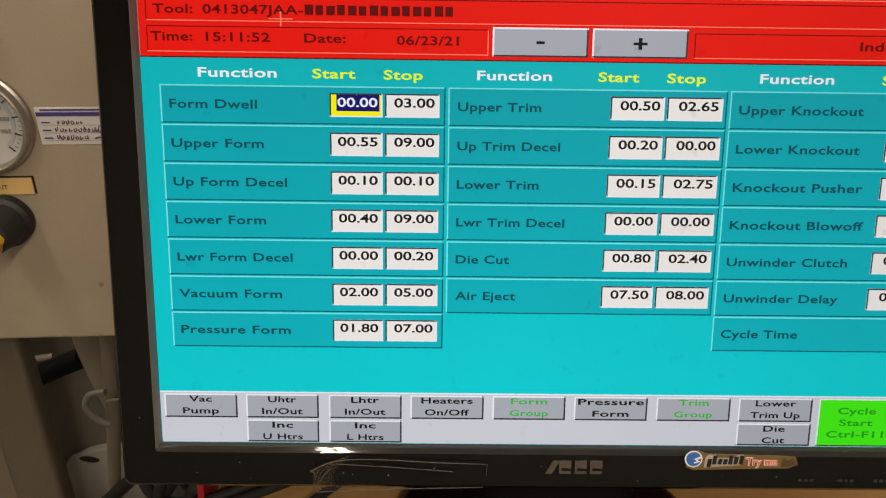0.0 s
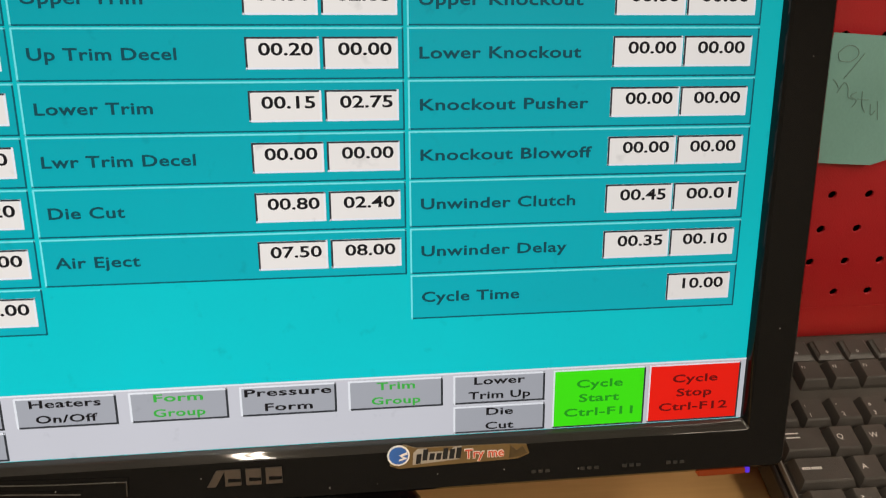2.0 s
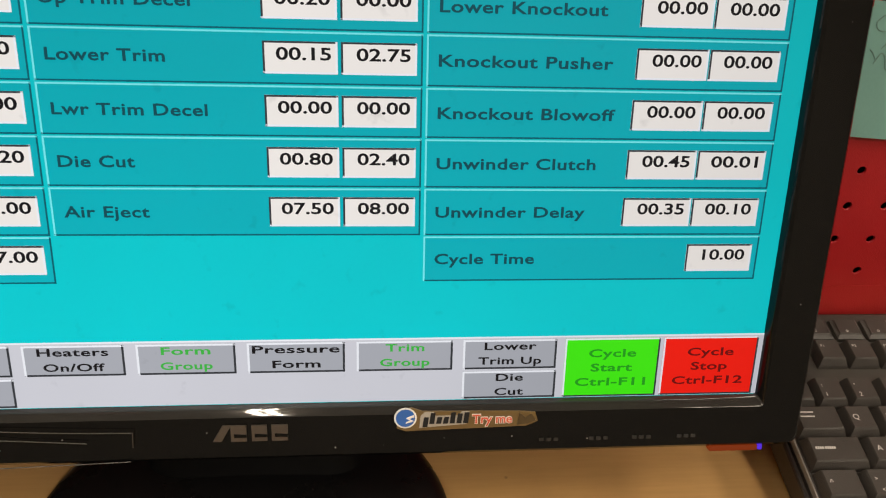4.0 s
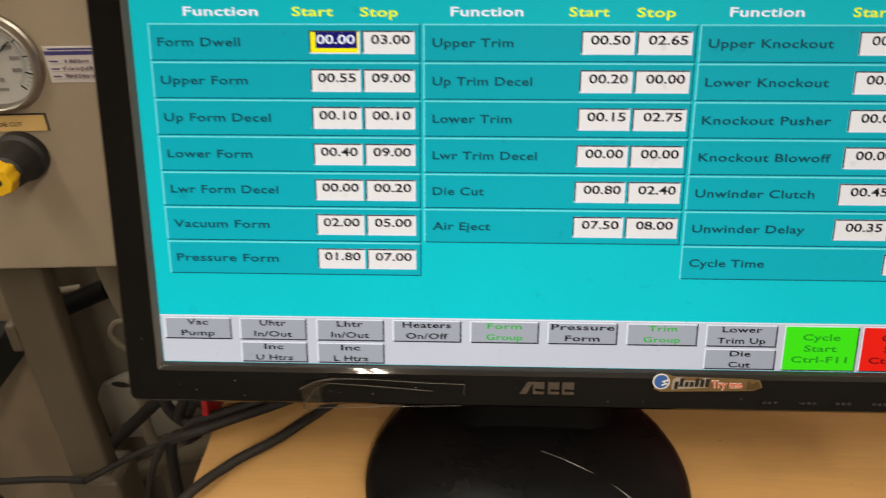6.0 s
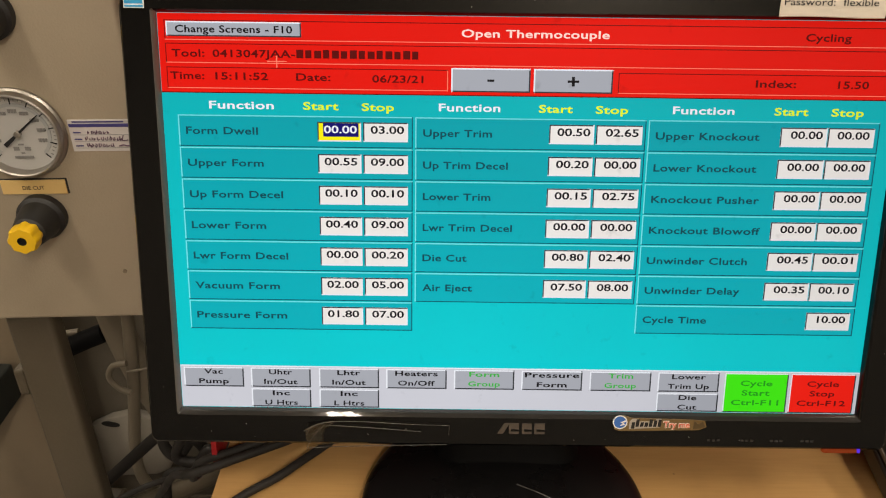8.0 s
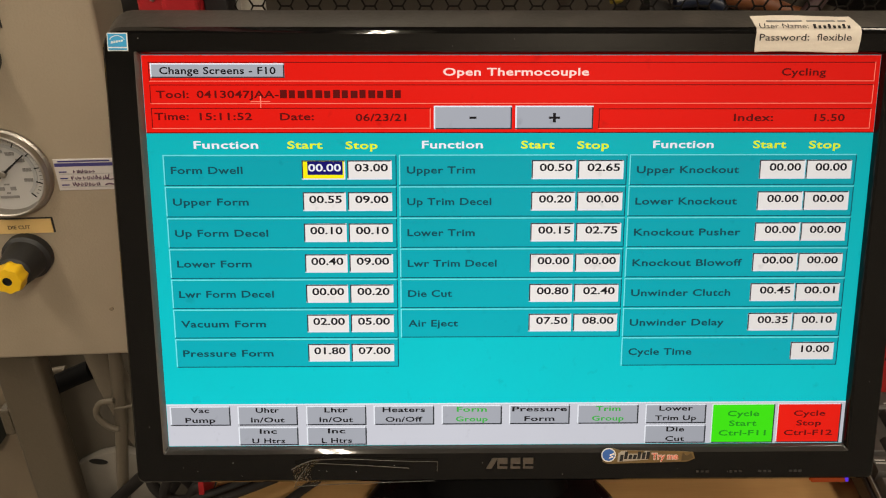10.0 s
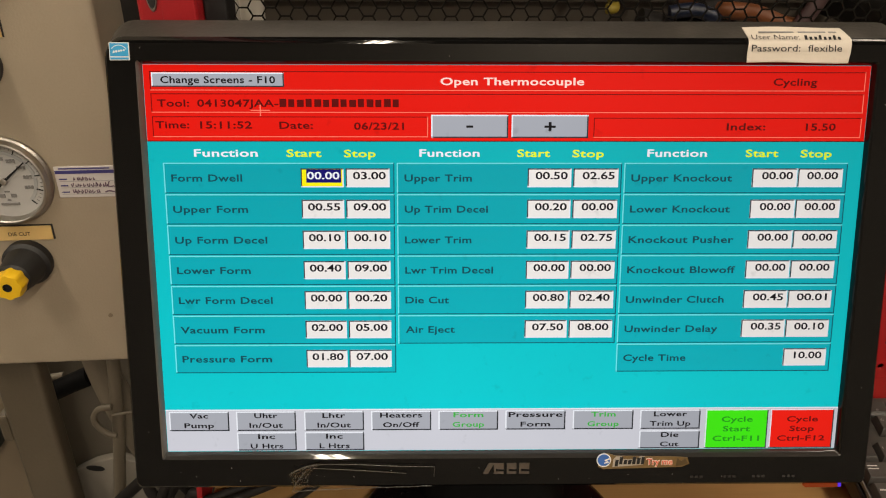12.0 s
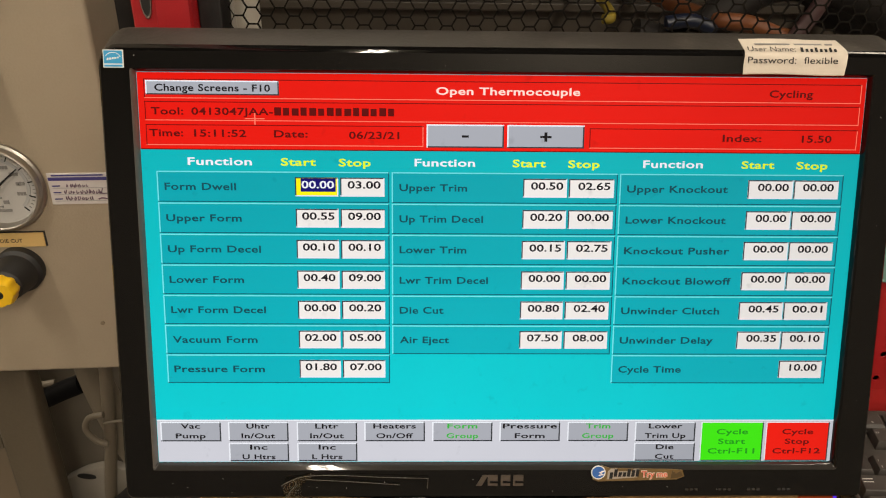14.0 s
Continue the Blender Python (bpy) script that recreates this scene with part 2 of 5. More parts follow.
MACHINE = surface("dull_brown_machine_paint", (0.066, 0.053, 0.040), 0.5, vary=0.3, scale=8, dirt=0.5, dirt_color=(0.02, 0.017, 0.014))
CABLE = surface("black_cable_rubber", (0.014, 0.012, 0.011), 0.65, vary=0.2, spec=0.3)
HOSE = surface("grey_beige_hose", (0.15, 0.125, 0.09), 0.5, vary=0.2, scale=20, dirt=0.4, dirt_color=(0.10, 0.08, 0.06))
PALE = surface("pale_plastic", (0.52, 0.48, 0.42), 0.45, vary=0.1)
COVER = surface("dull_white_cover", (0.25, 0.228, 0.195), 0.5, vary=0.25, scale=14, dirt=0.4, dirt_color=(0.14, 0.12, 0.10))
RAIL = surface("dark_green_rail", (0.012, 0.015, 0.013), 0.6, vary=0.3, scale=20, dirt=0.3, dirt_color=(0.04, 0.038, 0.03))
ORANGE = surface("orange_plastic", (0.15, 0.048, 0.014), 0.5, vary=0.15)
PINK = surface("pink_brown_hose", (0.06, 0.030, 0.030), 0.5, vary=0.15)
PENCIL = surface("pencil_grey", (0.105, 0.19, 0.17), 0.7, vary=0.2)
GLINT_SCRATCH = surface("ridge_glint_and_scratch_grey", (0.09, 0.085, 0.08), 0.3, vary=0.3, scale=60)
FILM_EDGE = surface("film_edge_grey", (0.05, 0.045, 0.04), 0.3, vary=0.2, scale=120)
DUST = surface("grey_dust", (0.35, 0.33, 0.30), 0.7, vary=0.2)
DUCT = surface("grey_sheet_metal", (0.115, 0.10, 0.078), 0.5, vary=0.2, scale=9, dirt=0.4, dirt_color=(0.12, 0.10, 0.08))
BLUE = surface("blue_plastic", (0.008, 0.012, 0.028), 0.4, vary=0.15)
ENERGY_BLUE = surface("light_blue_print", (0.03, 0.30, 0.58), 0.35, vary=0.05)
STICKER_GOLD = surface("gold_sticker_film", (0.13, 0.082, 0.028), 0.3, vary=0.15, scale=200)
STICKER_BLUE = surface("sticker_blue", (0.03, 0.12, 0.42), 0.3, vary=0.1)
STICKER_WHITE = surface("sticker_white", (0.75, 0.73, 0.70), 0.35, vary=0.05)
PALE_PRINT = surface("pale_sticker_print", (0.34, 0.31, 0.27), 0.4, vary=0.1)
STICKER_RED = surface("sticker_red", (0.62, 0.10, 0.05), 0.35, vary=0.1)
LOGO = surface("silver_logo_print", (0.13, 0.11, 0.095), 0.3, metal=0.7, vary=0.1)
TUBE = lit_area("tube_glow", (255, 240, 215), strength=14)

LCD_TEAL = lit_area("lit_cyan", (0, 208, 214), 0.62, 0.98)
LCD_PANEL = lit_area("lit_teal", (0, 184, 196), 0.64, 0.98)
LCD_LIGHT = lit_area("lit_pale_cyan", (122, 236, 240), 0.8, 1.0)
LCD_SHADE = lit_area("lit_dark_teal", (6, 92, 104))
LCD_LABEL = lit_area("lit_label", (14, 74, 84))
LCD_RED = lit_area("lit_red", (250, 22, 6), 0.80, 1.0)
LCD_RED_DARK = lit_area("lit_dark_red", (92, 5, 3))
LCD_RED_LIGHT = lit_area("lit_light_red", (255, 128, 104))
LCD_WHITE = lit_area("lit_white", (242, 236, 231), 0.94, 0.94)
LCD_BAR = lit_area("lit_bar", (202, 202, 210))
LCD_GREY = lit_area("lit_grey", (166, 168, 176))
LCD_GREY_LIGHT = lit_area("lit_light_grey", (232, 234, 240))
LCD_GREY_DARK = lit_area("lit_dark_grey", (52, 54, 58))
LCD_BLACK = lit_area("lit_black", (22, 20, 22))
LCD_NAVY = lit_area("lit_navy", (16, 8, 104))
LCD_YELLOW = lit_area("lit_yellow", (250, 238, 10))
LCD_HEAD = lit_area("lit_head_yellow", (226, 244, 34))
LCD_GREEN = lit_area("lit_green", (66, 236, 14))
LCD_GREEN_INK = lit_area("lit_green_ink", (32, 158, 28))
LCD_GREEN_TEXT = lit_area("lit_green_text", (62, 176, 66))
LCD_STOP = lit_area("lit_stop_red", (246, 28, 12))
LCD_STOP_INK = lit_area("lit_stop_ink", (110, 10, 8))
LED_ORANGE = lit_area("led_orange", (232, 92, 26), strength=0.28)
LED_VIOLET = lit_area("led_violet", (96, 50, 235), strength=1.0)


def clear_film(name):
    m, nt, bsdf = shader(name)
    bsdf.inputs["Base Color"].default_value = (0.9, 0.88, 0.84, 1)
    bsdf.inputs["Roughness"].default_value = 0.12
    bsdf.inputs["Transmission Weight"].default_value = 1.0
    bsdf.inputs["IOR"].default_value = 1.3
    return m


FILM = clear_film("clear_protective_film")

# ---- building helpers ----


def thing(name, label, category, m=Matrix(), group="", kind=""):
    ob = new(name)
    ob.matrix_world = m
    ob.empty_display_size = 0.05
    return tagged(ob, label, category, group, kind)


def part(name, bm, mats, parent, label="", m=None, smooth=False):
    """Link a bmesh as one mesh object under a thing or a part."""
    me = bpy.data.meshes.new(name)
    bm.normal_update()
    bm.to_mesh(me)
    bm.free()
    for mt in mats if isinstance(mats, (list, tuple)) else [mats]:
        me.materials.append(mt)
    if smooth:
        for p in me.polygons:
            p.use_smooth = True
        me.set_sharp_from_angle(angle=radians(35))
    ob = new(name, me)
    ob.parent = parent
    if m is not None:
        ob.matrix_basis = m
    if label:
        ob["label"] = label
    return ob


def box(x0, x1, y0, y1, z0, z1, bevel=0.0, seg=2, bm=None, mi=0):
    own = bmesh.new()
    vs = [own.verts.new((x, y, z)) for x in (x0, x1) for y in (y0, y1) for z in (z0, z1)]
    for f in ((0, 1, 3, 2), (4, 6, 7, 5), (0, 4, 5, 1), (2, 3, 7, 6), (0, 2, 6, 4), (1, 5, 7, 3)):
        own.faces.new([vs[i] for i in f])
    bmesh.ops.recalc_face_normals(own, faces=own.faces)
    if bevel:
        bmesh.ops.bevel(own, geom=own.edges[:], offset=bevel, segments=seg, affect="EDGES", profile=0.5)
    for f in own.faces:
        f.material_index = mi
    if bm is None:
        return own
    join(bm, own)
    return bm


def join(bm, other, m=None, mi=None):
    if m is not None:
        bmesh.ops.transform(other, matrix=m, verts=other.verts)
    table = {v: bm.verts.new(v.co) for v in other.verts}
    for f in other.faces:
        try:
            g = bm.faces.new([table[v] for v in f.verts])
            g.material_index = f.material_index if mi is None else mi
            g.smooth = f.smooth
        except ValueError:
            pass
    other.free()
    return bm


def lathe(profile, n=40, m=None):
    """Turn (radius, height) points about z."""
    bm = bmesh.new()
    rings = []
    for r, z in profile:
        if r < 1e-6:
            rings.append([bm.verts.new((0, 0, z))])
        else:
            rings.append([bm.verts.new((r * math.cos(2 * math.pi * i / n), r * math.sin(2 * math.pi * i / n), z)) for i in range(n)])
    for a, b in zip(rings, rings[1:]):
        for i in range(n):
            q = [a[i % len(a)], a[(i + 1) % len(a)], b[(i + 1) % len(b)], b[i % len(b)]]
            q = list(dict.fromkeys(q))
            if len(q) > 2:
                bm.faces.new(q)
    bmesh.ops.recalc_face_normals(bm, faces=bm.faces)
    if m is not None:
        bmesh.ops.transform(bm, matrix=m, verts=bm.verts)
    return bm


def sweep(points, radius, n=10, smooth_steps=6, flat=1.0):
    """A tube along a smooth line through the points, with closed ends."""
    pts = [Vector(p) for p in points]
    line = []
    for i in range(len(pts) - 1):
        p0, p1, p2, p3 = pts[max(i - 1, 0)], pts[i], pts[i + 1], pts[min(i + 2, len(pts) - 1)]
        for s in range(smooth_steps):
            t = s / smooth_steps
            line.append(0.5 * ((2 * p1) + (p2 - p0) * t + (2 * p0 - 5 * p1 + 4 * p2 - p3) * t * t + (3 * p1 - p0 - 3 * p2 + p3) * t ** 3))
    line.append(pts[-1])
    bm = bmesh.new()
    rings = []
    side = None
    for i, p in enumerate(line):
        d = (line[min(i + 1, len(line) - 1)] - line[max(i - 1, 0)]).normalized()
        if side is None:
            side = d.orthogonal().normalized()
        side = (side - d * side.dot(d)).normalized()
        up = d.cross(side)
        rings.append([bm.verts.new(p + radius * (math.cos(2 * math.pi * k / n) * side + flat * math.sin(2 * math.pi * k / n) * up)) for k in range(n)])
    for a, b in zip(rings, rings[1:]):
        for k in range(n):
            bm.faces.new((a[k], a[(k + 1) % n], b[(k + 1) % n], b[k]))
    bm.faces.new(rings[0][::-1])
    bm.faces.new(rings[-1])
    bmesh.ops.recalc_face_normals(bm, faces=bm.faces)
    return bm


def plate_xz(outline, y0, y1, bm=None, mi=0):
    """An outline of (x, z) points given depth from y0 to y1."""
    bm = bm or bmesh.new()
    a = [bm.verts.new((x, y0, z)) for x, z in outline]
    b = [bm.verts.new((x, y1, z)) for x, z in outline]
    fs = [bm.faces.new(a), bm.faces.new(b[::-1])]
    k = len(outline)
    fs += [bm.faces.new((a[i], b[i], b[(i + 1) % k], a[(i + 1) % k])) for i in range(k)]
    for f in fs:
        f.material_index = mi
    bmesh.ops.recalc_face_normals(bm, faces=fs)
    return bm


GLYPHS = {}


def glyphs(s, bold, spacing=1.0):
    """The outline of a word in the built-in font as flat mesh data: vertices, faces and its bounds."""
    if (s, bold, spacing) not in GLYPHS:
        cu = bpy.data.curves.new("word", "FONT")
        cu.body, cu.size, cu.resolution_u, cu.offset, cu.fill_mode = s, 1.0, 3, bold, "FRONT"
        cu.space_character = spacing
        ob = new("word", cu)
        bpy.context.view_layer.update()
        me = bpy.data.meshes.new_from_object(ob.evaluated_get(bpy.context.evaluated_depsgraph_get()))
        vs = [tuple(v.co[:2]) for v in me.vertices]
        fs = [tuple(p.vertices) for p in me.polygons]
        bpy.data.objects.remove(ob)
        bpy.data.meshes.remove(me)
        xs = [v[0] for v in vs]
        GLYPHS[s, bold, spacing] = (vs, fs, min(xs), max(xs))
    return GLYPHS[s, bold, spacing]


def word(name, s, x0, x1, z, cap, y, mat, parent, bold=0.02, m=None, label="", spacing=1.0):
    """A word standing in the xz plane, facing -y, from x0 to x1 with its foot at z and capitals cap high. With x1 None it keeps its own width."""
    vs, fs, lo, hi = glyphs(s, bold, spacing)
    sz = cap / 0.72
    sx = (x1 - x0) / (hi - lo) if x1 is not None else sz * 1.12
    bm = bmesh.new()
    nv = [bm.verts.new((x0 + (vx - lo) * sx, y, z + vy * sz)) for vx, vy in vs]
    for f in fs:
        try:
            bm.faces.new([nv[i] for i in f])
        except ValueError:
            pass
    bmesh.ops.recalc_face_normals(bm, faces=bm.faces)
    if bm.faces and sum(f.normal.y for f in bm.faces) > 0:
        bmesh.ops.reverse_faces(bm, faces=bm.faces)
    return part(name, bm, mat, parent, label, m)


# ---- the hall ----


def slab(name, x0, x1, y0, y1, z0, z1, mat, label, category, bevel=0.0):
    ob = part(name, box(x0, x1, y0, y1, z0, z1, bevel), mat, None)
    return tagged(ob, label, category, kind="structure")


slab("floor", -3.6, 3.6, -3.6, 3.9, -0.12, 0.0, CONCRETE, "stained grey concrete workshop floor", "floor")
slab("ceiling", -3.6, 3.6, -3.6, 3.9, 3.2, 3.3, ROOF, "dark workshop ceiling above the bench", "ceiling")
slab("wall_north", -3.6, 3.6, 3.9, 4.05, 0, 3.2, WALL_PAINT, "plain painted workshop wall behind the machines", "wall")
slab("wall_south", -3.6, 3.6, -3.75, -3.6, 0, 3.2, WALL_PAINT, "plain painted workshop wall opposite the bench", "wall")
slab("wall_west", -3.75, -3.6, -3.6, 3.9, 0, 3.2, WALL_PAINT, "plain painted workshop side wall", "wall")
slab("wall_east", 3.6, 3.75, -3.6, 3.9, 0, 3.2, WALL_PAINT, "plain painted workshop side wall", "wall")


def ceiling_light(x, y, gap=0.08, r=0.013):
    t = thing("ceiling_light", "twin-tube fluorescent batten fixed under the ceiling", "lamp", pose(x, y, 3.2), group="ceiling lights")
    part("housing", box(-0.17, 0.17, -0.63, 0.63, -0.07, 0.0, 0.01), PALE, t)
    for s in (-gap, gap):
        part("tube", lathe([(0, -0.6), (r, -0.6), (r, 0.6), (0, 0.6)], 14, pose(s, 0, -0.095, 90)), TUBE, t, smooth=True)


for lx, ly in ((-0.95, -1.35), (0.95, -1.15), (2.3, -0.75), (-2.4, -0.5), (0.8, -2.75), (-1.9, 1.7), (1.6, 1.7)):
    ceiling_light(lx, ly)
ceiling_light(-0.26, 0.22, 0.022, 0.008)

# ---- the display ----
UX, UZ = 0.4766 / 640, 0.268 / 480


def ux(u):
    return (u - 320) * UX


def vz(v):
    return (240 - v) * UZ


def rounded(x0, x1, z0, z1, rb, rt, n=6):
    """A rounded rectangle, counted the same way round for every radius; rb and rt round the lower and the upper corners."""
    out = []
    for cx, cz, r, a in ((x0 + rb, z0 + rb, rb, 180), (x1 - rb, z0 + rb, rb, 270), (x1 - rt, z1 - rt, rt, 0), (x0 + rt, z1 - rt, rt, 90)):
        for i in range(n):
            q = radians(a + 90 * i / (n - 1))
            out.append((cx + r * math.cos(q), cz + r * math.sin(q)))
    return out


def shells(loops, mats, cap=True):
    """Skin over loops of (outline, y); one material index for each strip."""
    bm = bmesh.new()
    rings = [[bm.verts.new((x, y, z)) for x, z in outline] for outline, y in loops]
    for (a, b), mi in zip(zip(rings, rings[1:]), mats):
        k = len(a)
        for i in range(k):
            f = bm.faces.new((a[i], a[(i + 1) % k], b[(i + 1) % k], b[i]))
            f.material_index = mi
    if cap:
        bm.faces.new(rings[-1]).material_index = mats[-1]
    bmesh.ops.recalc_face_normals(bm, faces=bm.faces)
    return bm


monitor = thing("monitor", "glossy black computer display, switched on, leaning back on its stand", "monitor", MON)
bm = shells([
    (rounded(-0.2383, 0.2383, -0.134, 0.134, 0.0006, 0.0006), 0.0015),
    (rounded(-0.2388, 0.2388, -0.1346, 0.1345, 0.0008, 0.0008), -0.0016),
    (rounded(-0.2400, 0.2400, -0.1372, 0.1355, 0.0012, 0.0012), -0.0050),
    (rounded(-0.2408, 0.2408, -0.1380, 0.1362, 0.0016, 0.0016), -0.0058),
    (rounded(-0.2588, 0.2588, -0.1575, 0.1470, 0.004, 0.010), -0.0062),
    (rounded(-0.2602, 0.2602, -0.1592, 0.1490, 0.005, 0.011), -0.0048),
    (rounded(-0.2610, 0.2610, -0.1602, 0.1515, 0.005, 0.012), -0.0010),
    (rounded(-0.2612, 0.2612, -0.1604, 0.1616, 0.005, 0.014), 0.0110),
    (rounded(-0.2612, 0.2612, -0.1604, 0.1634, 0.005, 0.014), 0.0160),
], (1, 1, 1, 0, 0, 0, 2, 2), cap=False)
bm.normal_update()
for f in bm.faces:
    c = f.calc_center_median()
    if f.material_index == 1 and c.z > -0.1341 and c.x > -0.2383:
        f.material_index = 0
    # left bevel: lighter grey paints in the light that the black plastic reflects
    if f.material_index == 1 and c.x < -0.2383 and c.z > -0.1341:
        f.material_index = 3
    if f.material_index == 2 and c.z < 0.145:
        f.material_index = 0
bezel = part("bezel", bm, (BLACK_GLOSS, BEVEL, BEZEL_TOP, LIT_BEVEL), monitor, "glossy black frame with a dusty upper edge", smooth=True)
part("back_shell", shells([
    (rounded(-0.2608, 0.2608, -0.1600, 0.1630, 0.005, 0.014), 0.0160),
    (rounded(-0.2580, 0.2580, -0.1580, 0.1608, 0.006, 0.014), 0.0280),
    (rounded(-0.215, 0.215, -0.118, 0.122, 0.02, 0.02), 0.0440),
    (rounded(-0.150, 0.150, -0.085, 0.085, 0.02, 0.02), 0.0560),
], (0, 0, 0)), DARK, monitor, "matt black bulged back", smooth=True)
screen = part("screen", box(-0.2395, 0.2395, 0.0, 0.004, -0.1355, 0.1355), LCD_TEAL, monitor, "lit cyan screen with red header and grey key row")


def ui(name, rects, parent=screen, label=""):
    """Flat lit rectangles (u0, v0, u1, v1, layer, material) as one mesh on the screen."""
    bm, mats = bmesh.new(), []
    for u0, v0, u1, v1, layer, mt in rects:
        if mt not in mats:
            mats.append(mt)
        y = -0.00018 * layer
        q = [bm.verts.new((ux(a), y, vz(b))) for a, b in ((u0, v1), (u1, v1), (u1, v0), (u0, v0))]
        bm.faces.new(q).material_index = mats.index(mt)
    return part(name, bm, mats, parent, label)


def ui_word(s, u0, u1, v, cap, mt, layer=5, bold=0.022, name="caption"):
    return word(name, s, ux(u0), ux(u1) if u1 else None, vz(v - 0.5), cap * UZ * (0.92 if name == "value" else 0.87), -0.00018 * layer, mt, screen, bold, spacing=1.0 if name == "value" else 1.06)


def edged(u0, v0, u1, v1, fill, tl, br, w=1.1, layer=1):
    return [(u0, v0, u1, v1, layer, fill), (u0, v0, u1, v0 + w * 1.25, layer + 1, tl), (u0, v0, u0 + w, v1, layer + 1, tl),
            (u0, v1 - w * 1.25, u1, v1, layer + 1, br), (u1 - w, v0, u1, v1, layer + 1, br)]


# red header with its sunken boxes
ui("header", [(0, 0, 640, 88.6, 1, LCD_RED)])
for a, b, c, d in ((5.5, 7.5, 636, 29.5), (5.5, 33, 636, 55), (5.5, 59.5, 248.5, 83.5), (396, 60.5, 636, 84)):
    ui("header_box", edged(a, b, c, d, LCD_RED, LCD_RED_DARK, LCD_RED_LIGHT, 0.7, 2))
ui("header_edge", [(0, 87.6, 640, 88.8, 3, LCD_RED_DARK)])
ui("button", edged(7, 9, 122.5, 25.5, LCD_GREY, LCD_GREY_LIGHT, LCD_GREY_DARK, 1.2, 3), label="grey screen key with dark writing")
ui_word("Change Screens - F10", 15, 115, 21.5, 9.2, LCD_BLACK, 6)
ui_word("Open Thermocouple", 259.5, 386, 23.3, 10, lit_area("lit_pale_text", (255, 214, 200)), 6)
ui_word("Cycling", 553.7, 592.6, 23.3, 9.6, LCD_RED_DARK, 6)
ui_word("Tool:", 11, 39, 48.5, 9.6, LCD_RED_DARK, 6)
ui_word("0413047JAA-", 46, 117, 48.5, 9.6, LCD_RED_DARK, 6)
# the maker's name after the tool number stays a row of plain strokes
for i in range(14):
    a = 118.0 + i * 7.65
    ui("name_bar", [(a, 39.0 + 0.5 * (i % 3), a + 6.0 - 0.7 * (i % 2), 48.4, 6, LCD_RED_DARK)])
ui("pointer", [(92.5, 51.8, 109.5, 52.8, 7, LCD_RED_LIGHT), (100.5, 45.7, 101.5, 59.2, 7, LCD_RED_LIGHT)])
ui_word("Time:", 8.5, 38, 73.6, 9.6, LCD_RED_DARK, 6)
ui_word("15:11:52", 47.5, 93, 73.8, 9.6, LCD_RED_DARK, 6)
ui_word("Date:", 117.2, 146.8, 74, 9.6, LCD_RED_DARK, 6)
ui_word("06/23/21", 183, 227.3, 75, 9.6, LCD_RED_DARK, 6)
ui_word("Index:", 514.7, 549.6, 75.4, 9.6, LCD_RED_DARK, 6)
ui_word("15.50", 585.9, 612.7, 75.6, 9.6, LCD_RED_DARK, 6)
for a, b, s in ((251.3, 319.8, "-"), (322.7, 391.2, "+")):
    ui("button", edged(a, 57.2, b, 84.3, LCD_GREY, LCD_GREY_LIGHT, LCD_GREY_DARK, 1.3, 3), label="grey screen key")
    m = (a + b) / 2
    w = 5 if s == "+" else 3
    cross = [(m - w, 69.7, m + w, 72.3, 6, LCD_BLACK)]
    if s == "+":
        cross.append((m - 1.3, 65.6, m + 1.3, 76.4, 6, LCD_BLACK))
    ui("caption", cross)

# three columns of timing rows
# left and right of the row, its words, then both fields with the left and right of their digits
COLS = ((12.5, 218.3, 19.2, (134.5, 172.8, 140.2, 169.2), (174.6, 214.0, 181.2, 210.6)), (220.4, 423.0, 227.3, (338.0, 377.4, 345.0, 374.0), (379.2, 419.8, 387.4, 416.4)),
        (425.0, 627.6, 431.5, (541.0, 582.0, 549.8, 578.0), (582.8, 623.4, 590.8, 619.0)))
WIDTHS = ((63.1, 67.1, 83.3, 67.1, 86.0, 77.5, 83.3), (60.5, 75.2, 60.5, 80.6, 40.3, 45.7), (91.3, 91.3, 96.6, 100.0, 91.3, 87.2, 59.0))
HEADS = ((40.7, 97.1, 122.6, 153.5, 173.6, 201.8), (240.8, 294.5, 328.1, 357.6, 377.7, 405.9), (444.9, 498.6, 533.5, 563.1, 583.2, 611.4))
TIMES = (
    (("Form Dwell", "00.00", "03.00"), ("Upper Form", "00.55", "09.00"), ("Up Form Decel", "00.10", "00.10"), ("Lower Form", "00.40", "09.00"),
     ("Lwr Form Decel", "00.00", "00.20"), ("Vacuum Form", "02.00", "05.00"), ("Pressure Form", "01.80", "07.00")),
    (("Upper Trim", "00.50", "02.65"), ("Up Trim Decel", "00.20", "00.00"), ("Lower Trim", "00.15", "02.75"), ("Lwr Trim Decel", "00.00", "00.00"),
     ("Die Cut", "00.80", "02.40"), ("Air Eject", "07.50", "08.00")),
    (("Upper Knockout", "00.00", "00.00"), ("Lower Knockout", "00.00", "00.00"), ("Knockout Pusher", "00.00", "00.00"), ("Knockout Blowoff", "00.00", "00.00"),
     ("Unwinder Clutch", "00.45", "00.01"), ("Unwinder Delay", "00.35", "00.10"), ("Cycle Time", "", "10.00")),
)
ROW0, PITCH = 113.2, 37.58
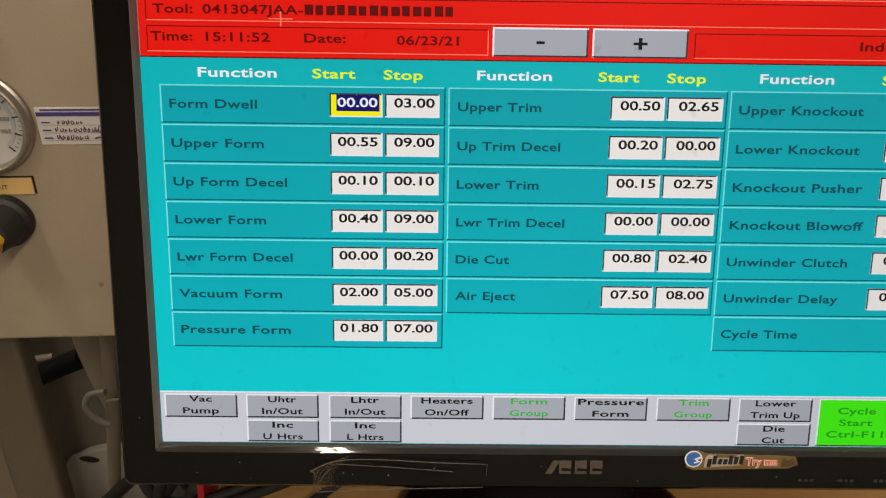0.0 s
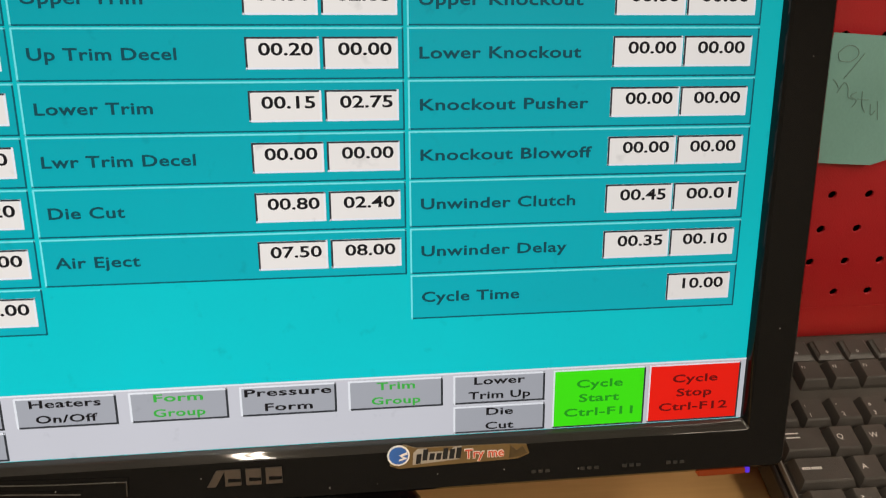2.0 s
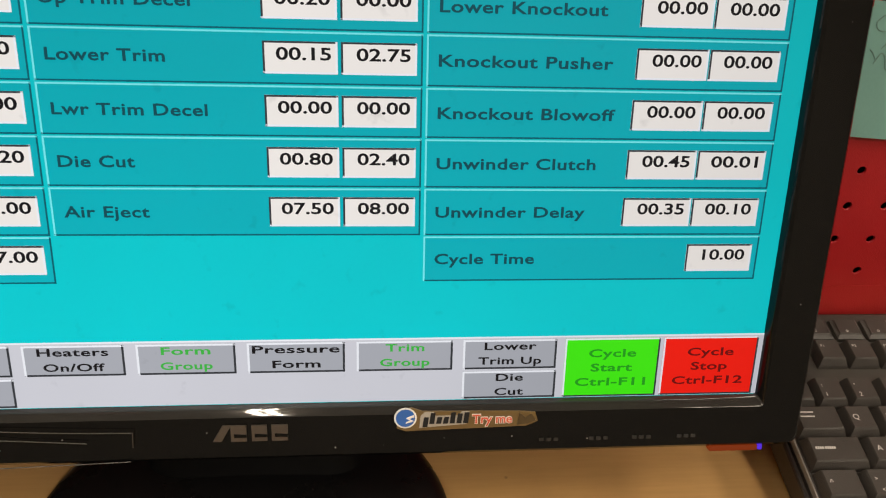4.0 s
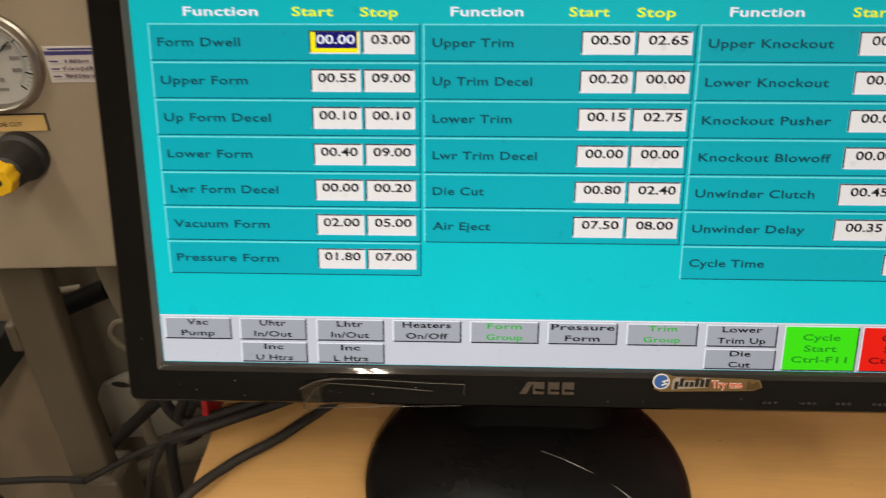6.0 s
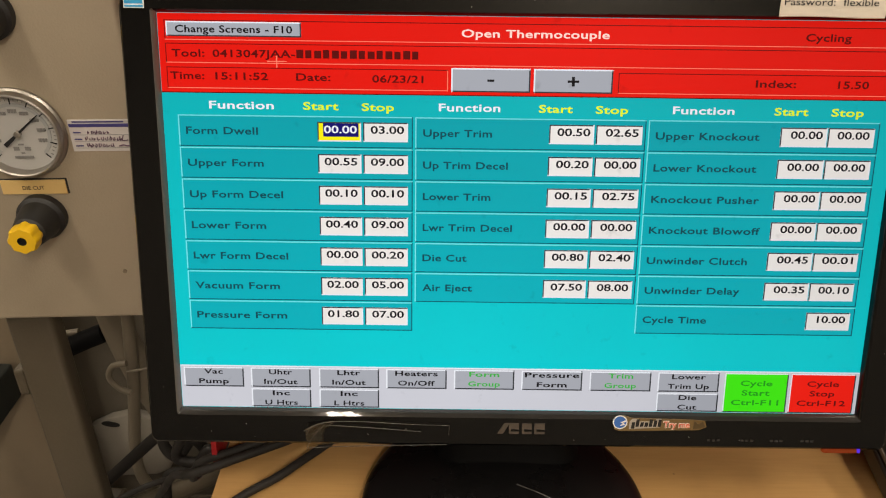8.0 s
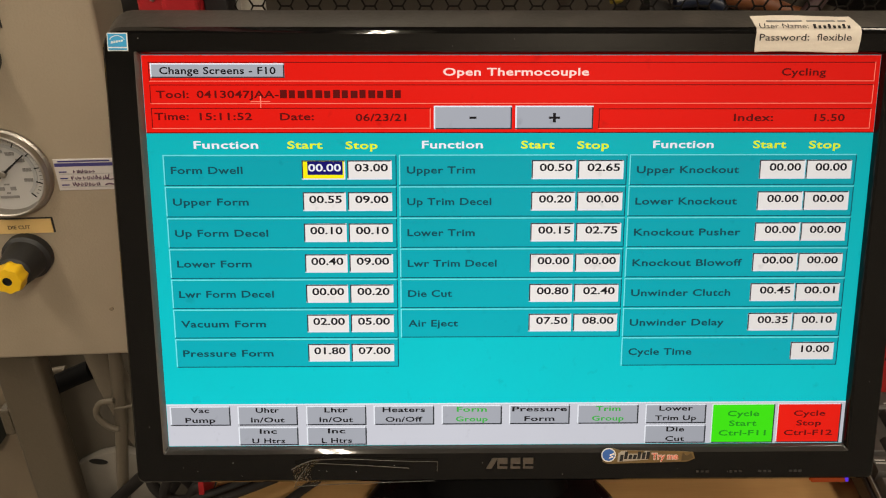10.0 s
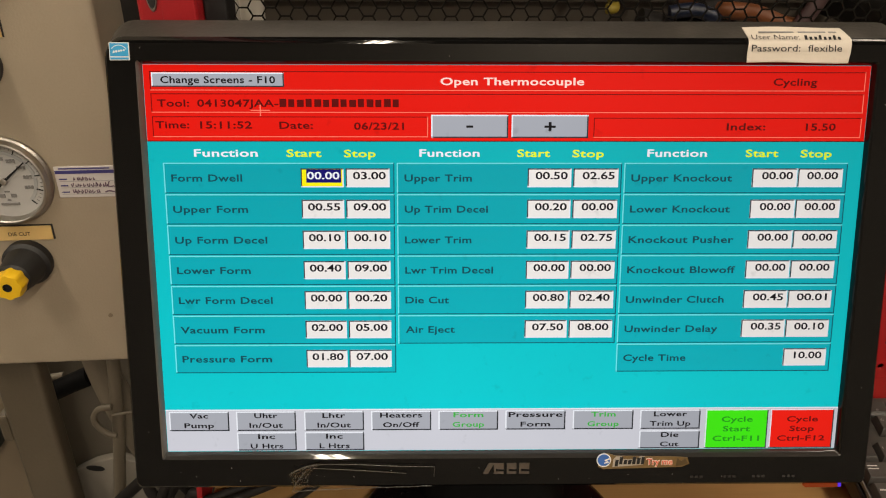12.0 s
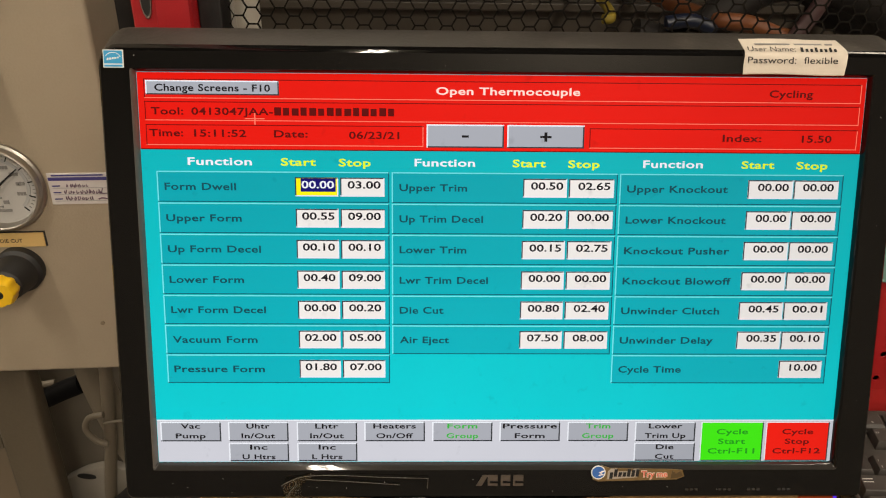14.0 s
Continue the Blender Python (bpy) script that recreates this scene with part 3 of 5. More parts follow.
for (a, b, lab, first, second), heads, widths, rows in zip(COLS, HEADS, WIDTHS, TIMES):
    ui_word("Function", heads[0], heads[1], 106.8, 10.2, LCD_GREY_LIGHT, 6)
    ui_word("Start", heads[2], heads[3], 107, 10.2, LCD_HEAD, 6)
    ui_word("Stop", heads[4], heads[5], 107.4, 10.2, LCD_HEAD, 6)
    for i, (title, start, stop) in enumerate(rows):
        v = ROW0 + PITCH * i
        ui("row_box", edged(a, v + 0.6, b, v + PITCH - 0.4, LCD_PANEL, LCD_LIGHT, LCD_SHADE, 1.0, 1), label="sunken teal row")
        ui_word(title, lab, lab + widths[i], v + 23.2, 9.8, LCD_LABEL, 5, name="caption")
        for (f0, f1, d0, d1), value in ((first, start), (second, stop)):
            if not value:
                continue
            picked = title == "Form Dwell" and value == start
            ui("field", edged(f0, v + 7.2, f1, v + 29.8, LCD_YELLOW if picked else LCD_WHITE, LCD_GREY_DARK, LCD_GREY_LIGHT, 1.1, 3), label="yellow field" if picked else "white field")
            if picked:
                ui("selection", [(f0 + 5.0, v + 8.6, f1 - 2.2, v + 24.2, 5, LCD_NAVY)])
            ui_word(value, d0 + (2.0 if value[0] == "1" else 0.0), d1, v + 20.4, 9.6, LCD_GREY_LIGHT if picked else LCD_BLACK, 6, name="value", bold=0.02)

# key row along the foot of the screen
ui("key_bar", [(0, 424.6, 641.6, 480, 1, LCD_BAR), (0, 424.0, 641.6, 425.4, 2, LCD_GREY_LIGHT)])
WORD_WIDE = {"Vac": 17.6, "Pump": 28, "Uhtr": 21.8, "Lhtr": 21.8, "In/Out": 31.6, "Inc": 16.2, "U Htrs": 31, "L Htrs": 28.6, "Heaters": 40, "On/Off": 34.6, "Form": 28.4, "Group": 30,
             "Pressure": 51.5, "Trim": 23.4, "Lower": 32, "Trim Up": 39, "Die": 17, "Cut": 18, "Cycle": 30, "Start": 26.4, "Stop": 23.6, "Ctrl-F11": 45, "Ctrl-F12": 46}
KEY_ROW = ((3, 59.5, 0, "Vac", "Pump", LCD_BLACK), (66.2, 122.6, 0, "Uhtr", "In/Out", LCD_BLACK), (130.4, 187.1, 0, "Lhtr", "In/Out", LCD_BLACK),
        (66.2, 122.6, 1, "Inc", "U Htrs", LCD_BLACK), (130.4, 187.1, 1, "Inc", "L Htrs", LCD_BLACK), (193.8, 251, 0, "Heaters", "On/Off", LCD_BLACK),
        (257.8, 314.8, 0, "Form", "Group", LCD_GREEN_TEXT), (321.5, 379, 0, "Pressure", "Form", LCD_BLACK), (386, 444, 0, "Trim", "Group", LCD_GREEN_TEXT),
        (450.4, 508.3, 0, "Lower", "Trim Up", LCD_BLACK), (450.4, 508.8, 1, "Die", "Cut", LCD_BLACK))
for a, b, low, s, t, ink in KEY_ROW:
    v0, v1 = (454.6, 479.2) if low else (426.6, 452.6)
    ui("button", edged(a, v0, b, v1, LCD_GREY, LCD_GREY_LIGHT, LCD_GREY_DARK, 1.3, 2), label="grey screen key with two lines of writing")
    for line, v in ((s, v0 + 8.9), (t, v0 + 21.8)):
        half = WORD_WIDE[line] / 2
        c = (a + b) / 2
        ui_word(line, c - half, c + half, v, 7.5, ink, 6)
for a, b, fill, ink, lines in ((513.6, 573.6, LCD_GREEN, LCD_GREEN_INK, ("Cycle", "Start", "Ctrl-F11")), (576.0, 637.0, LCD_STOP, LCD_STOP_INK, ("Cycle", "Stop", "Ctrl-F12"))):
    ui("button", edged(a, 426.6, b, 479.4, fill, LCD_GREY_LIGHT, LCD_GREY_DARK, 1.1, 2), label="green start key" if fill is LCD_GREEN else "red stop key")
    for line, v in zip(lines, (443.4, 456.4, 469.4)):
        half = WORD_WIDE[line] / 2
        ui_word(line, (a + b) / 2 - half, (a + b) / 2 + half, v, 8.2, ink, 6)

# what is printed on and stuck to the frame
FRONT = -0.0063


def stuck(name, x0, x1, z0, z1, mt, label="", depth=0.0003, lift=0.0, parent=monitor):
    return part(name, box(x0, x1, FRONT - lift - depth, FRONT - lift + 0.0002, z0, z1, 0.00008, 1), mt, parent, label)


# maker's mark as plain slanted blocks
for x0, x1, lean in ((-0.0150, -0.0112, 0.0045), (-0.0070, 0.0000, 0.0), (0.0022, 0.0090, 0.0), (0.0110, 0.0182, 0.0)):
    part("maker_mark", plate_xz([(x0, -0.1494), (x1, -0.1494), (x1 + lean, -0.1414), (x0 + lean, -0.1414)], FRONT - 0.0004, FRONT + 0.0003), LOGO, monitor, "plain silver block")
    if not lean:
        part("mark_gap", plate_xz([(x0 + 0.0014, -0.1474), (x1, -0.1474), (x1, -0.1460), (x0 + 0.0014, -0.1456)], FRONT - 0.0006, FRONT - 0.0003), BLACK_GLOSS, monitor)
# gold advertising sticker
gold = part("promo_sticker", plate_xz([(0.0658, -0.1446), (0.0678, -0.1364), (0.0722, -0.1342), (0.0776, -0.1362), (0.1217, -0.1371), (0.1295, -0.1378), (0.1310, -0.1424), (0.1256, -0.1448), (0.0698, -0.1462)], FRONT - 0.0004, FRONT + 0.0002), STICKER_GOLD, monitor, "gold sticker with blue bubble and red writing", m=pose(0.0012, 0, 0.0))
part("bubble_edge", plate_xz([(0.0648 + 0.0052 * math.cos(a / 16 * 6.2832) + 0.0050, -0.1394 + 0.0052 * math.sin(a / 16 * 6.2832)) for a in range(16)], FRONT - 0.0007, FRONT - 0.0003), STICKER_WHITE, gold)
part("bubble", plate_xz([(0.0648 + 0.0044 * math.cos(a / 16 * 6.2832) + 0.0050, -0.1393 + 0.0044 * math.sin(a / 16 * 6.2832)) for a in range(16)], FRONT - 0.0009, FRONT - 0.0006), STICKER_BLUE, gold)
part("bubble_curl", plate_xz([(0.0700, -0.1392), (0.0737, -0.1376), (0.0739, -0.1388), (0.0715, -0.1396), (0.0737, -0.1408), (0.0700, -0.1420), (0.0700, -0.1412), (0.0719, -0.1406)], FRONT - 0.0011, FRONT - 0.0008), STICKER_WHITE, gold)
bm = bmesh.new()
for i, (h0, h1) in enumerate(((-0.1440, -0.1392), (-0.1424, -0.1370), (-0.1424, -0.1392), (-0.1424, -0.1392), (-0.1424, -0.1370), (-0.1424, -0.1376), (-0.1424, -0.1370))):
    x = 0.0776 + i * 0.0031
    plate_xz([(x, h0), (x + 0.0022, h0), (x + 0.0028, h1), (x + 0.0006, h1)], FRONT - 0.0010, FRONT - 0.0005, bm)
part("dark_stroke", bm, INK, gold)
part("pale_outline", plate_xz([(0.0762, -0.1446), (0.0978, -0.1430), (0.0990, -0.1366), (0.0955, -0.1366), (0.0936, -0.1386), (0.0836, -0.1386), (0.0826, -0.1366), (0.0786, -0.1366), (0.0766, -0.1386)], FRONT - 0.0006, FRONT - 0.0003), PALE_PRINT, gold)
word("sticker_line", "Try me", 0.1001, 0.1190, -0.1428, 0.0048, FRONT - 0.0007, STICKER_WHITE, gold, 0.06)
word("sticker_line", "Try me", 0.1003, 0.1188, -0.1427, 0.0046, FRONT - 0.0010, STICKER_RED, gold, 0.015)
part("sticker_tail", plate_xz([(0.1212, -0.1440), (0.1222, -0.1378), (0.1250, -0.1404), (0.1278, -0.1384), (0.1300, -0.1420), (0.1262, -0.1436)], FRONT - 0.0007, FRONT - 0.0003), DARK_GOLD, gold)
# faint marks of the touch keys
for u in (508, 540.2, 568.4, 598):
    bm = bmesh.new()
    for k in range(3):
        x = ux(u) * 0.989 - 0.0005 + (k - 1) * 0.0034
        plate_xz([(x - 0.0011, vz(514.6)), (x + 0.0011, vz(514.6)), (x + 0.0011, vz(511.8)), (x - 0.0011, vz(511.8))], FRONT - 0.0002, FRONT + 0.0002, bm)
    part("key_mark", bm, DARK if u > 560 else BEVEL, monitor)
# energy label
EX0, EX1, EZ0, EZ1 = -0.2566, -0.2438, 0.1362, 0.1474
el = stuck("energy_label", EX0, EX1, EZ0, EZ1, STICKER_WHITE, "small white and blue square sticker")
stuck("blue_field", EX0 + 0.0006, EX1 - 0.0006, EZ0 + 0.0026, EZ1 - 0.0006, ENERGY_BLUE, lift=0.0003, parent=el)
stuck("blue_foot", EX0 + 0.0006, EX1 - 0.0006, EZ0 + 0.0006, EZ0 + 0.0018, ENERGY_BLUE, lift=0.0003, parent=el)
bm = bmesh.new()
cx, cz = (EX0 + EX1) / 2, EZ0 + 0.0058
for i in range(12):
    a0, a1 = radians(15 + i * 12), radians(15 + (i + 1) * 12)
    plate_xz([(cx + 0.0046 * math.cos(a0), cz + 0.0034 * math.sin(a0)), (cx + 0.0050 * math.cos(a0), cz + 0.0038 * math.sin(a0)), (cx + 0.0050 * math.cos(a1), cz + 0.0038 * math.sin(a1)), (cx + 0.0046 * math.cos(a1), cz + 0.0034 * math.sin(a1))], FRONT - 0.0008, FRONT - 0.0005, bm)
for k in range(5):
    plate_xz([(cx - 0.004 + k * 0.0016, cz - 0.0012 + 0.0003 * k), (cx - 0.0029 + k * 0.0016, cz - 0.0012 + 0.0003 * k), (cx - 0.0026 + k * 0.0016, cz + 0.0002 + 0.0002 * k), (cx - 0.0036 + k * 0.0016, cz + 0.0003 + 0.0002 * k)], FRONT - 0.0008, FRONT - 0.0005, bm)
part("white_arc", bm, STICKER_WHITE, el)
# dust flecks on the glossy frame
bm = bmesh.new()
rng = random.Random(5)
for k in range(26):
    side = rng.choice("lrbbt")
    x, z = {"l": (rng.uniform(-0.256, -0.245), rng.uniform(-0.14, 0.13)), "r": (rng.uniform(0.245, 0.256), rng.uniform(-0.14, 0.13)), "b": (rng.uniform(-0.25, 0.25), rng.uniform(-0.154, -0.142)), "t": (rng.uniform(-0.25, 0.25), rng.uniform(0.139, 0.146))}[side]
    r = rng.uniform(0.00012, 0.00030)
    plate_xz([(x + r * math.cos(q) * rng.uniform(0.6, 1.4), z + r * math.sin(q) * rng.uniform(0.6, 1.4)) for q in (0.3, 1.5, 2.8, 4.1, 5.4)], FRONT - 0.0002, FRONT + 0.0002, bm)
tagged(part("dust_flecks", bm, DUST, monitor), kind="stuff")
# orange light strip under the frame
part("power_light", box(0.2170, 0.2410, FRONT + 0.0004, FRONT + 0.005, -0.1618, -0.1590, 0.0005), LED_ORANGE, monitor, "orange power light strip")
part("power_light_tip", box(0.2412, 0.2434, FRONT + 0.0004, FRONT + 0.005, -0.1616, -0.1586, 0.0005), LED_VIOLET, monitor, "violet tip of the power light")

# loose strip of protective film peeling from the lower frame
bm = bmesh.new()
NX, NZ = 26, 6
grid = []
for layer in (0, 0.00025):
    rows = []
    for i in range(NX + 1):
        s = i / NX
        curl = 0.009 * max(0, 0.30 - s) ** 1.5 / 0.164 + 0.0012 * math.sin(5 * s)
        rows.append([bm.verts.new((-0.1510 + 0.1010 * s, FRONT - 0.0008 - curl * (0.5 + 0.5 * (k / NZ)) - 0.0006 * math.sin(9 * s + k) - layer, -0.1600 + 0.0040 * s + (0.0215 - 0.0060 * s) * (k / NZ) - 0.006 * max(0, 0.2 - s) * 5 * (k / NZ))) for k in range(NZ + 1)])
    grid.append(rows)
for rows in grid:
    for i in range(NX):
        for k in range(NZ):
            bm.faces.new((rows[i][k], rows[i + 1][k], rows[i + 1][k + 1], rows[i][k + 1]))
rim = [(i, 0) for i in range(NX + 1)] + [(NX, k) for k in range(1, NZ + 1)] + [(i, NZ) for i in range(NX - 1, -1, -1)] + [(0, k) for k in range(NZ - 1, 0, -1)]
for (a, b), (c, d) in zip(rim, rim[1:] + rim[:1]):
    bm.faces.new((grid[0][a][b], grid[0][c][d], grid[1][c][d], grid[1][a][b]))
bmesh.ops.recalc_face_normals(bm, faces=bm.faces)
film = part("peeling_film", bm, FILM, monitor, "clear peeling strip of protective film", m=pose(0.001, 0.0045, -0.0006), smooth=True)
film.visible_shadow = False
for pts in ([(-0.151, -0.0215, -0.1435), (-0.138, -0.0165, -0.1395), (-0.115, -0.0128, -0.1400), (-0.080, -0.0128, -0.1416), (-0.050, -0.0126, -0.1425)], [(-0.150, -0.0170, -0.1590), (-0.147, -0.0180, -0.1520), (-0.141, -0.0170, -0.1440)],
            [(-0.149, -0.0140, -0.1600), (-0.120, -0.0122, -0.1592), (-0.070, -0.0120, -0.1578), (-0.052, -0.0120, -0.1572)], [(-0.050, -0.0122, -0.1425), (-0.0505, -0.0120, -0.1500)], [(-0.135, -0.0150, -0.1420), (-0.105, -0.0122, -0.1450), (-0.070, -0.0122, -0.1475)]):
    part("film_edge", sweep(pts, 0.00024, 6, 6), FILM_EDGE, film, smooth=True)

# round stand, upright on the bench
UP = MON.inverted()
base = part("stand_base", lathe([(0, 0.001), (0.101, 0.001), (0.105, 0.003), (0.1055, 0.006), (0.103, 0.0095), (0.098, 0.0125), (0.080, 0.0160), (0.050, 0.0195), (0.020, 0.0210), (0, 0.0212)], 72), BLACK_STAND, monitor, "round glossy black foot", m=UP @ pose(-0.0082, -0.056, TABLE), smooth=True)
# the ridge's grey paints in the highlight along the black foot
part("foot_ridge", sweep([(0.010, 0.006, 0.0204), (0.030, -0.004, 0.0198), (0.052, -0.018, 0.0180), (0.073, -0.038, 0.0150), (0.086, -0.054, 0.0108)], 0.0009, 8), GLINT_SCRATCH, base, "raised curved seam with its highlight in grey", smooth=True)
rng = random.Random(8)
for k in range(7):
    a, r, turn = rng.uniform(-2.6, -0.5), rng.uniform(0.045, 0.088), rng.uniform(0.10, 0.30)
    pts = [(r * math.cos(a + turn * q / 4), r * math.sin(a + turn * q / 4), 0.0215 - 0.0085 * (r / 0.1) ** 2 - 0.0004) for q in range(5)]
    part("scratch", sweep(pts, 0.00022, 5, 3), GLINT_SCRATCH, base, smooth=True)
part("stand_neck", box(-0.040, 0.040, -0.022, 0.012, 0.018, 0.175, 0.008, 3), BLACK_STAND, monitor, m=UP @ pose(-0.004, 0.045, TABLE, -14, 0, 0))
part("neck_foot", shells([(rounded(-0.062, 0.054, -0.075, 0.03, 0.02, 0.02), 0.0), (rounded(-0.052, 0.044, -0.055, 0.02, 0.02, 0.02), 0.026), (rounded(-0.046, 0.038, -0.035, 0.01, 0.012, 0.012), 0.060)], (0, 0)), NECK, monitor, m=UP @ pose(0, 0.0, TABLE + 0.015, 90), smooth=True)
for s in (-0.030, 0.006, 0.030):
    part("neck_clip", box(s - 0.003, s + 0.003, -0.006, 0.006, 0, 0.030, 0.002), BEVEL if s > 0.02 else BLACK_GLOSS, monitor, m=UP @ pose(0, -0.004, TABLE + 0.024, -25))

# cream paper label with the sign-in, taped over the upper edge
note = thing("paper_note", "cream printed paper label taped over the display's upper edge", "label", MON @ pose(0.0022, 0.0052, -0.0004))
bm = bmesh.new()
prof = [(-0.0118, 0.1360), (-0.0116, 0.1420), (-0.0118, 0.1475), (-0.0100, 0.1508), (-0.0060, 0.1536), (-0.0010, 0.1570), (0.0030, 0.1592)]
left = [0.1508, 0.1510, 0.1514, 0.1518, 0.1518, 0.1518, 0.1518]
right = [0.2170, 0.2182, 0.2184, 0.2184, 0.2180, 0.2172, 0.2166]
sheets = []
for off in (0.0, 0.0004):
    sheets.append([[bm.verts.new((a + (b - a) * k / 8, y - off + (0.00008 * math.sin(k * 0.9) if i < 2 else 0), z + off + 0.0004 * math.sin(k * 0.7 + i))) for k in range(9)] for i, ((y, z), a, b) in enumerate(zip(prof, left, right))])
for sh in sheets:
    for i in range(len(prof) - 1):
        for k in range(8):
            bm.faces.new((sh[i][k], sh[i][k + 1], sh[i + 1][k + 1], sh[i + 1][k]))
rim = [(0, k) for k in range(9)] + [(i, 8) for i in range(1, 7)] + [(6, k) for k in range(7, -1, -1)] + [(i, 0) for i in range(5, 0, -1)]
for (a, b), (c, d) in zip(rim, rim[1:] + rim[:1]):
    bm.faces.new((sheets[0][a][b], sheets[0][c][d], sheets[1][c][d], sheets[1][a][b]))
bmesh.ops.recalc_face_normals(bm, faces=bm.faces)
part("paper", bm, NOTE, note, smooth=True)
word("note_line", "Password:", 0.1534, 0.1850, 0.1431, 0.0043, -0.01232, INK, note, 0.004)
word("note_line", "flexible", 0.1900, 0.2122, 0.1431, 0.0043, -0.01232, INK, note, 0.004)
tilt = Matrix.Translation((0, -0.0112, 0.1500)) @ pose(0, 0, 0, -38, 0, 0)
word("note_line", "User Name:", 0.1534, 0.1846, 0.0002, 0.0042, -0.0009, INK, note, 0.0, m=tilt)
bm = bmesh.new()
for k in range(8):
    plate_xz([(0.1880 + k * 0.0031, 0.0002), (0.1896 + k * 0.0031, 0.0002), (0.1896 + k * 0.0031, 0.0026 + 0.0012 * (k % 3 == 0)), (0.1880 + k * 0.0031, 0.0026 + 0.0012 * (k % 3 == 0))], -0.0009, -0.0007, bm)
part("note_bar", bm, INK, note, m=tilt)
bm = bmesh.new()
for x0, x1 in ((0.160, 0.183), (0.186, 0.204), (0.206, 0.211)):
    plate_xz([(x0, 0.0122), (x1, 0.0122), (x1, 0.0136), (x0, 0.0136)], -0.0005, -0.0003, bm)
part("note_bar", bm, DIAL_INK, note, m=Matrix.Translation((0, -0.0075, 0.1530)) @ pose(0, 0, 0, -52, 0, 0) @ pose(0, 0, -0.0088))

# ---- the bench ----


def at(x, y, z, *turn):
    """A pose given from the screen's centre."""
    return pose(x, y, Z0 + z, *turn)


bench = thing("workbench", "red steel workbench with a pale wooden top and stained edges", "workbench", pose(0, 0, 0))
part("bench_top", box(-0.229, 1.10, -0.30, 0.114, TABLE - 0.038, TABLE, 0.0015, 2), WOOD, bench, "pale wooden top with small burns")
for x in (-0.205, 1.06):
    for y in (-0.25, 0.085):
        part("leg", box(x - 0.022, x + 0.022, y - 0.022, y + 0.022, 0, TABLE - 0.039, 0.003), RED, bench)
for y in (-0.270, 0.090):
    part("apron", box(-0.182, 1.036, y - 0.004, y + 0.012, TABLE - 0.12, TABLE - 0.040, 0.002), RED, bench)
# gusset that ties the upright to the bench's side
bm = bmesh.new()
a = [(-0.016, TABLE - 0.004), (-0.010, TABLE + 0.022), (0.060, TABLE + 0.10), (0.110, TABLE + 0.14), (0.110, TABLE + 0.004), (0.0, TABLE - 0.006)]
v0 = [bm.verts.new((-0.2355, y, z)) for y, z in a]
v1 = [bm.verts.new((-0.2315, y, z)) for y, z in a]
bm.faces.new(v0), bm.faces.new(v1[::-1])
for i in range(len(a)):
    bm.faces.new((v0[i], v1[i], v1[(i + 1) % len(a)], v0[(i + 1) % len(a)]))
bmesh.ops.recalc_face_normals(bm, faces=bm.faces)
part("gusset", bm, RED, bench, "red side plate")

# ---- red back panel with holes, mesh above it ----
PEG_Y = 0.118
panel = thing("pegboard", "red steel pegboard with rows of round holes", "pegboard", at(0, PEG_Y, 0))


def holed_sheet(x0, z0, nx, nz, pitch_x, pitch_z, r, depth, sides=12):
    """A sheet of cells with a punched hole in the middle of each."""
    bm = bmesh.new()
    for i in range(nx):
        for j in range(nz):
            cx, cz = x0 + i * pitch_x, z0 - j * pitch_z
            rings = []
            for rad, y in ((None, 0), (r * 1.12, 0), (r, 0.0006), (r, depth)):
                ring = []
                for k in range(sides):
                    a = 2 * math.pi * (k + 0.5) / sides
                    c, s = math.cos(a), math.sin(a)
                    if rad is None:
                        q = 1 / max(abs(c), abs(s))
                        ring.append(bm.verts.new((cx + c * q * pitch_x / 2, y, cz + s * q * pitch_z / 2)))
                    else:
                        ring.append(bm.verts.new((cx + c * rad, y, cz + s * rad)))
                rings.append(ring)
            corner = {}
            for sx in (-1, 1):
                for sz in (-1, 1):
                    corner[sx, sz] = bm.verts.new((cx + sx * pitch_x / 2, 0, cz + sz * pitch_z / 2))
            for ra, rb in zip(rings, rings[1:]):
                for k in range(sides):
                    bm.faces.new((ra[k], ra[(k + 1) % sides], rb[(k + 1) % sides], rb[k]))
            for k in range(sides):
                p, q = rings[0][k], rings[0][(k + 1) % sides]
                if abs(p.co.x - q.co.x) > 1e-5 and abs(p.co.z - q.co.z) > 1e-5:
                    sx = 1 if (p.co.x + q.co.x) / 2 > cx else -1
                    sz = 1 if (p.co.z + q.co.z) / 2 > cz else -1
                    bm.faces.new((p, q, corner[sx, sz]))
    bmesh.ops.remove_doubles(bm, verts=bm.verts[:], dist=1e-5)
    for v in list(bm.verts):
        if not v.link_faces:
            bm.verts.remove(v)
    bmesh.ops.recalc_face_normals(bm, faces=bm.faces)
    if sum(f.normal.y for f in bm.faces) > 0:
        bmesh.ops.reverse_faces(bm, faces=bm.faces)
    return bm


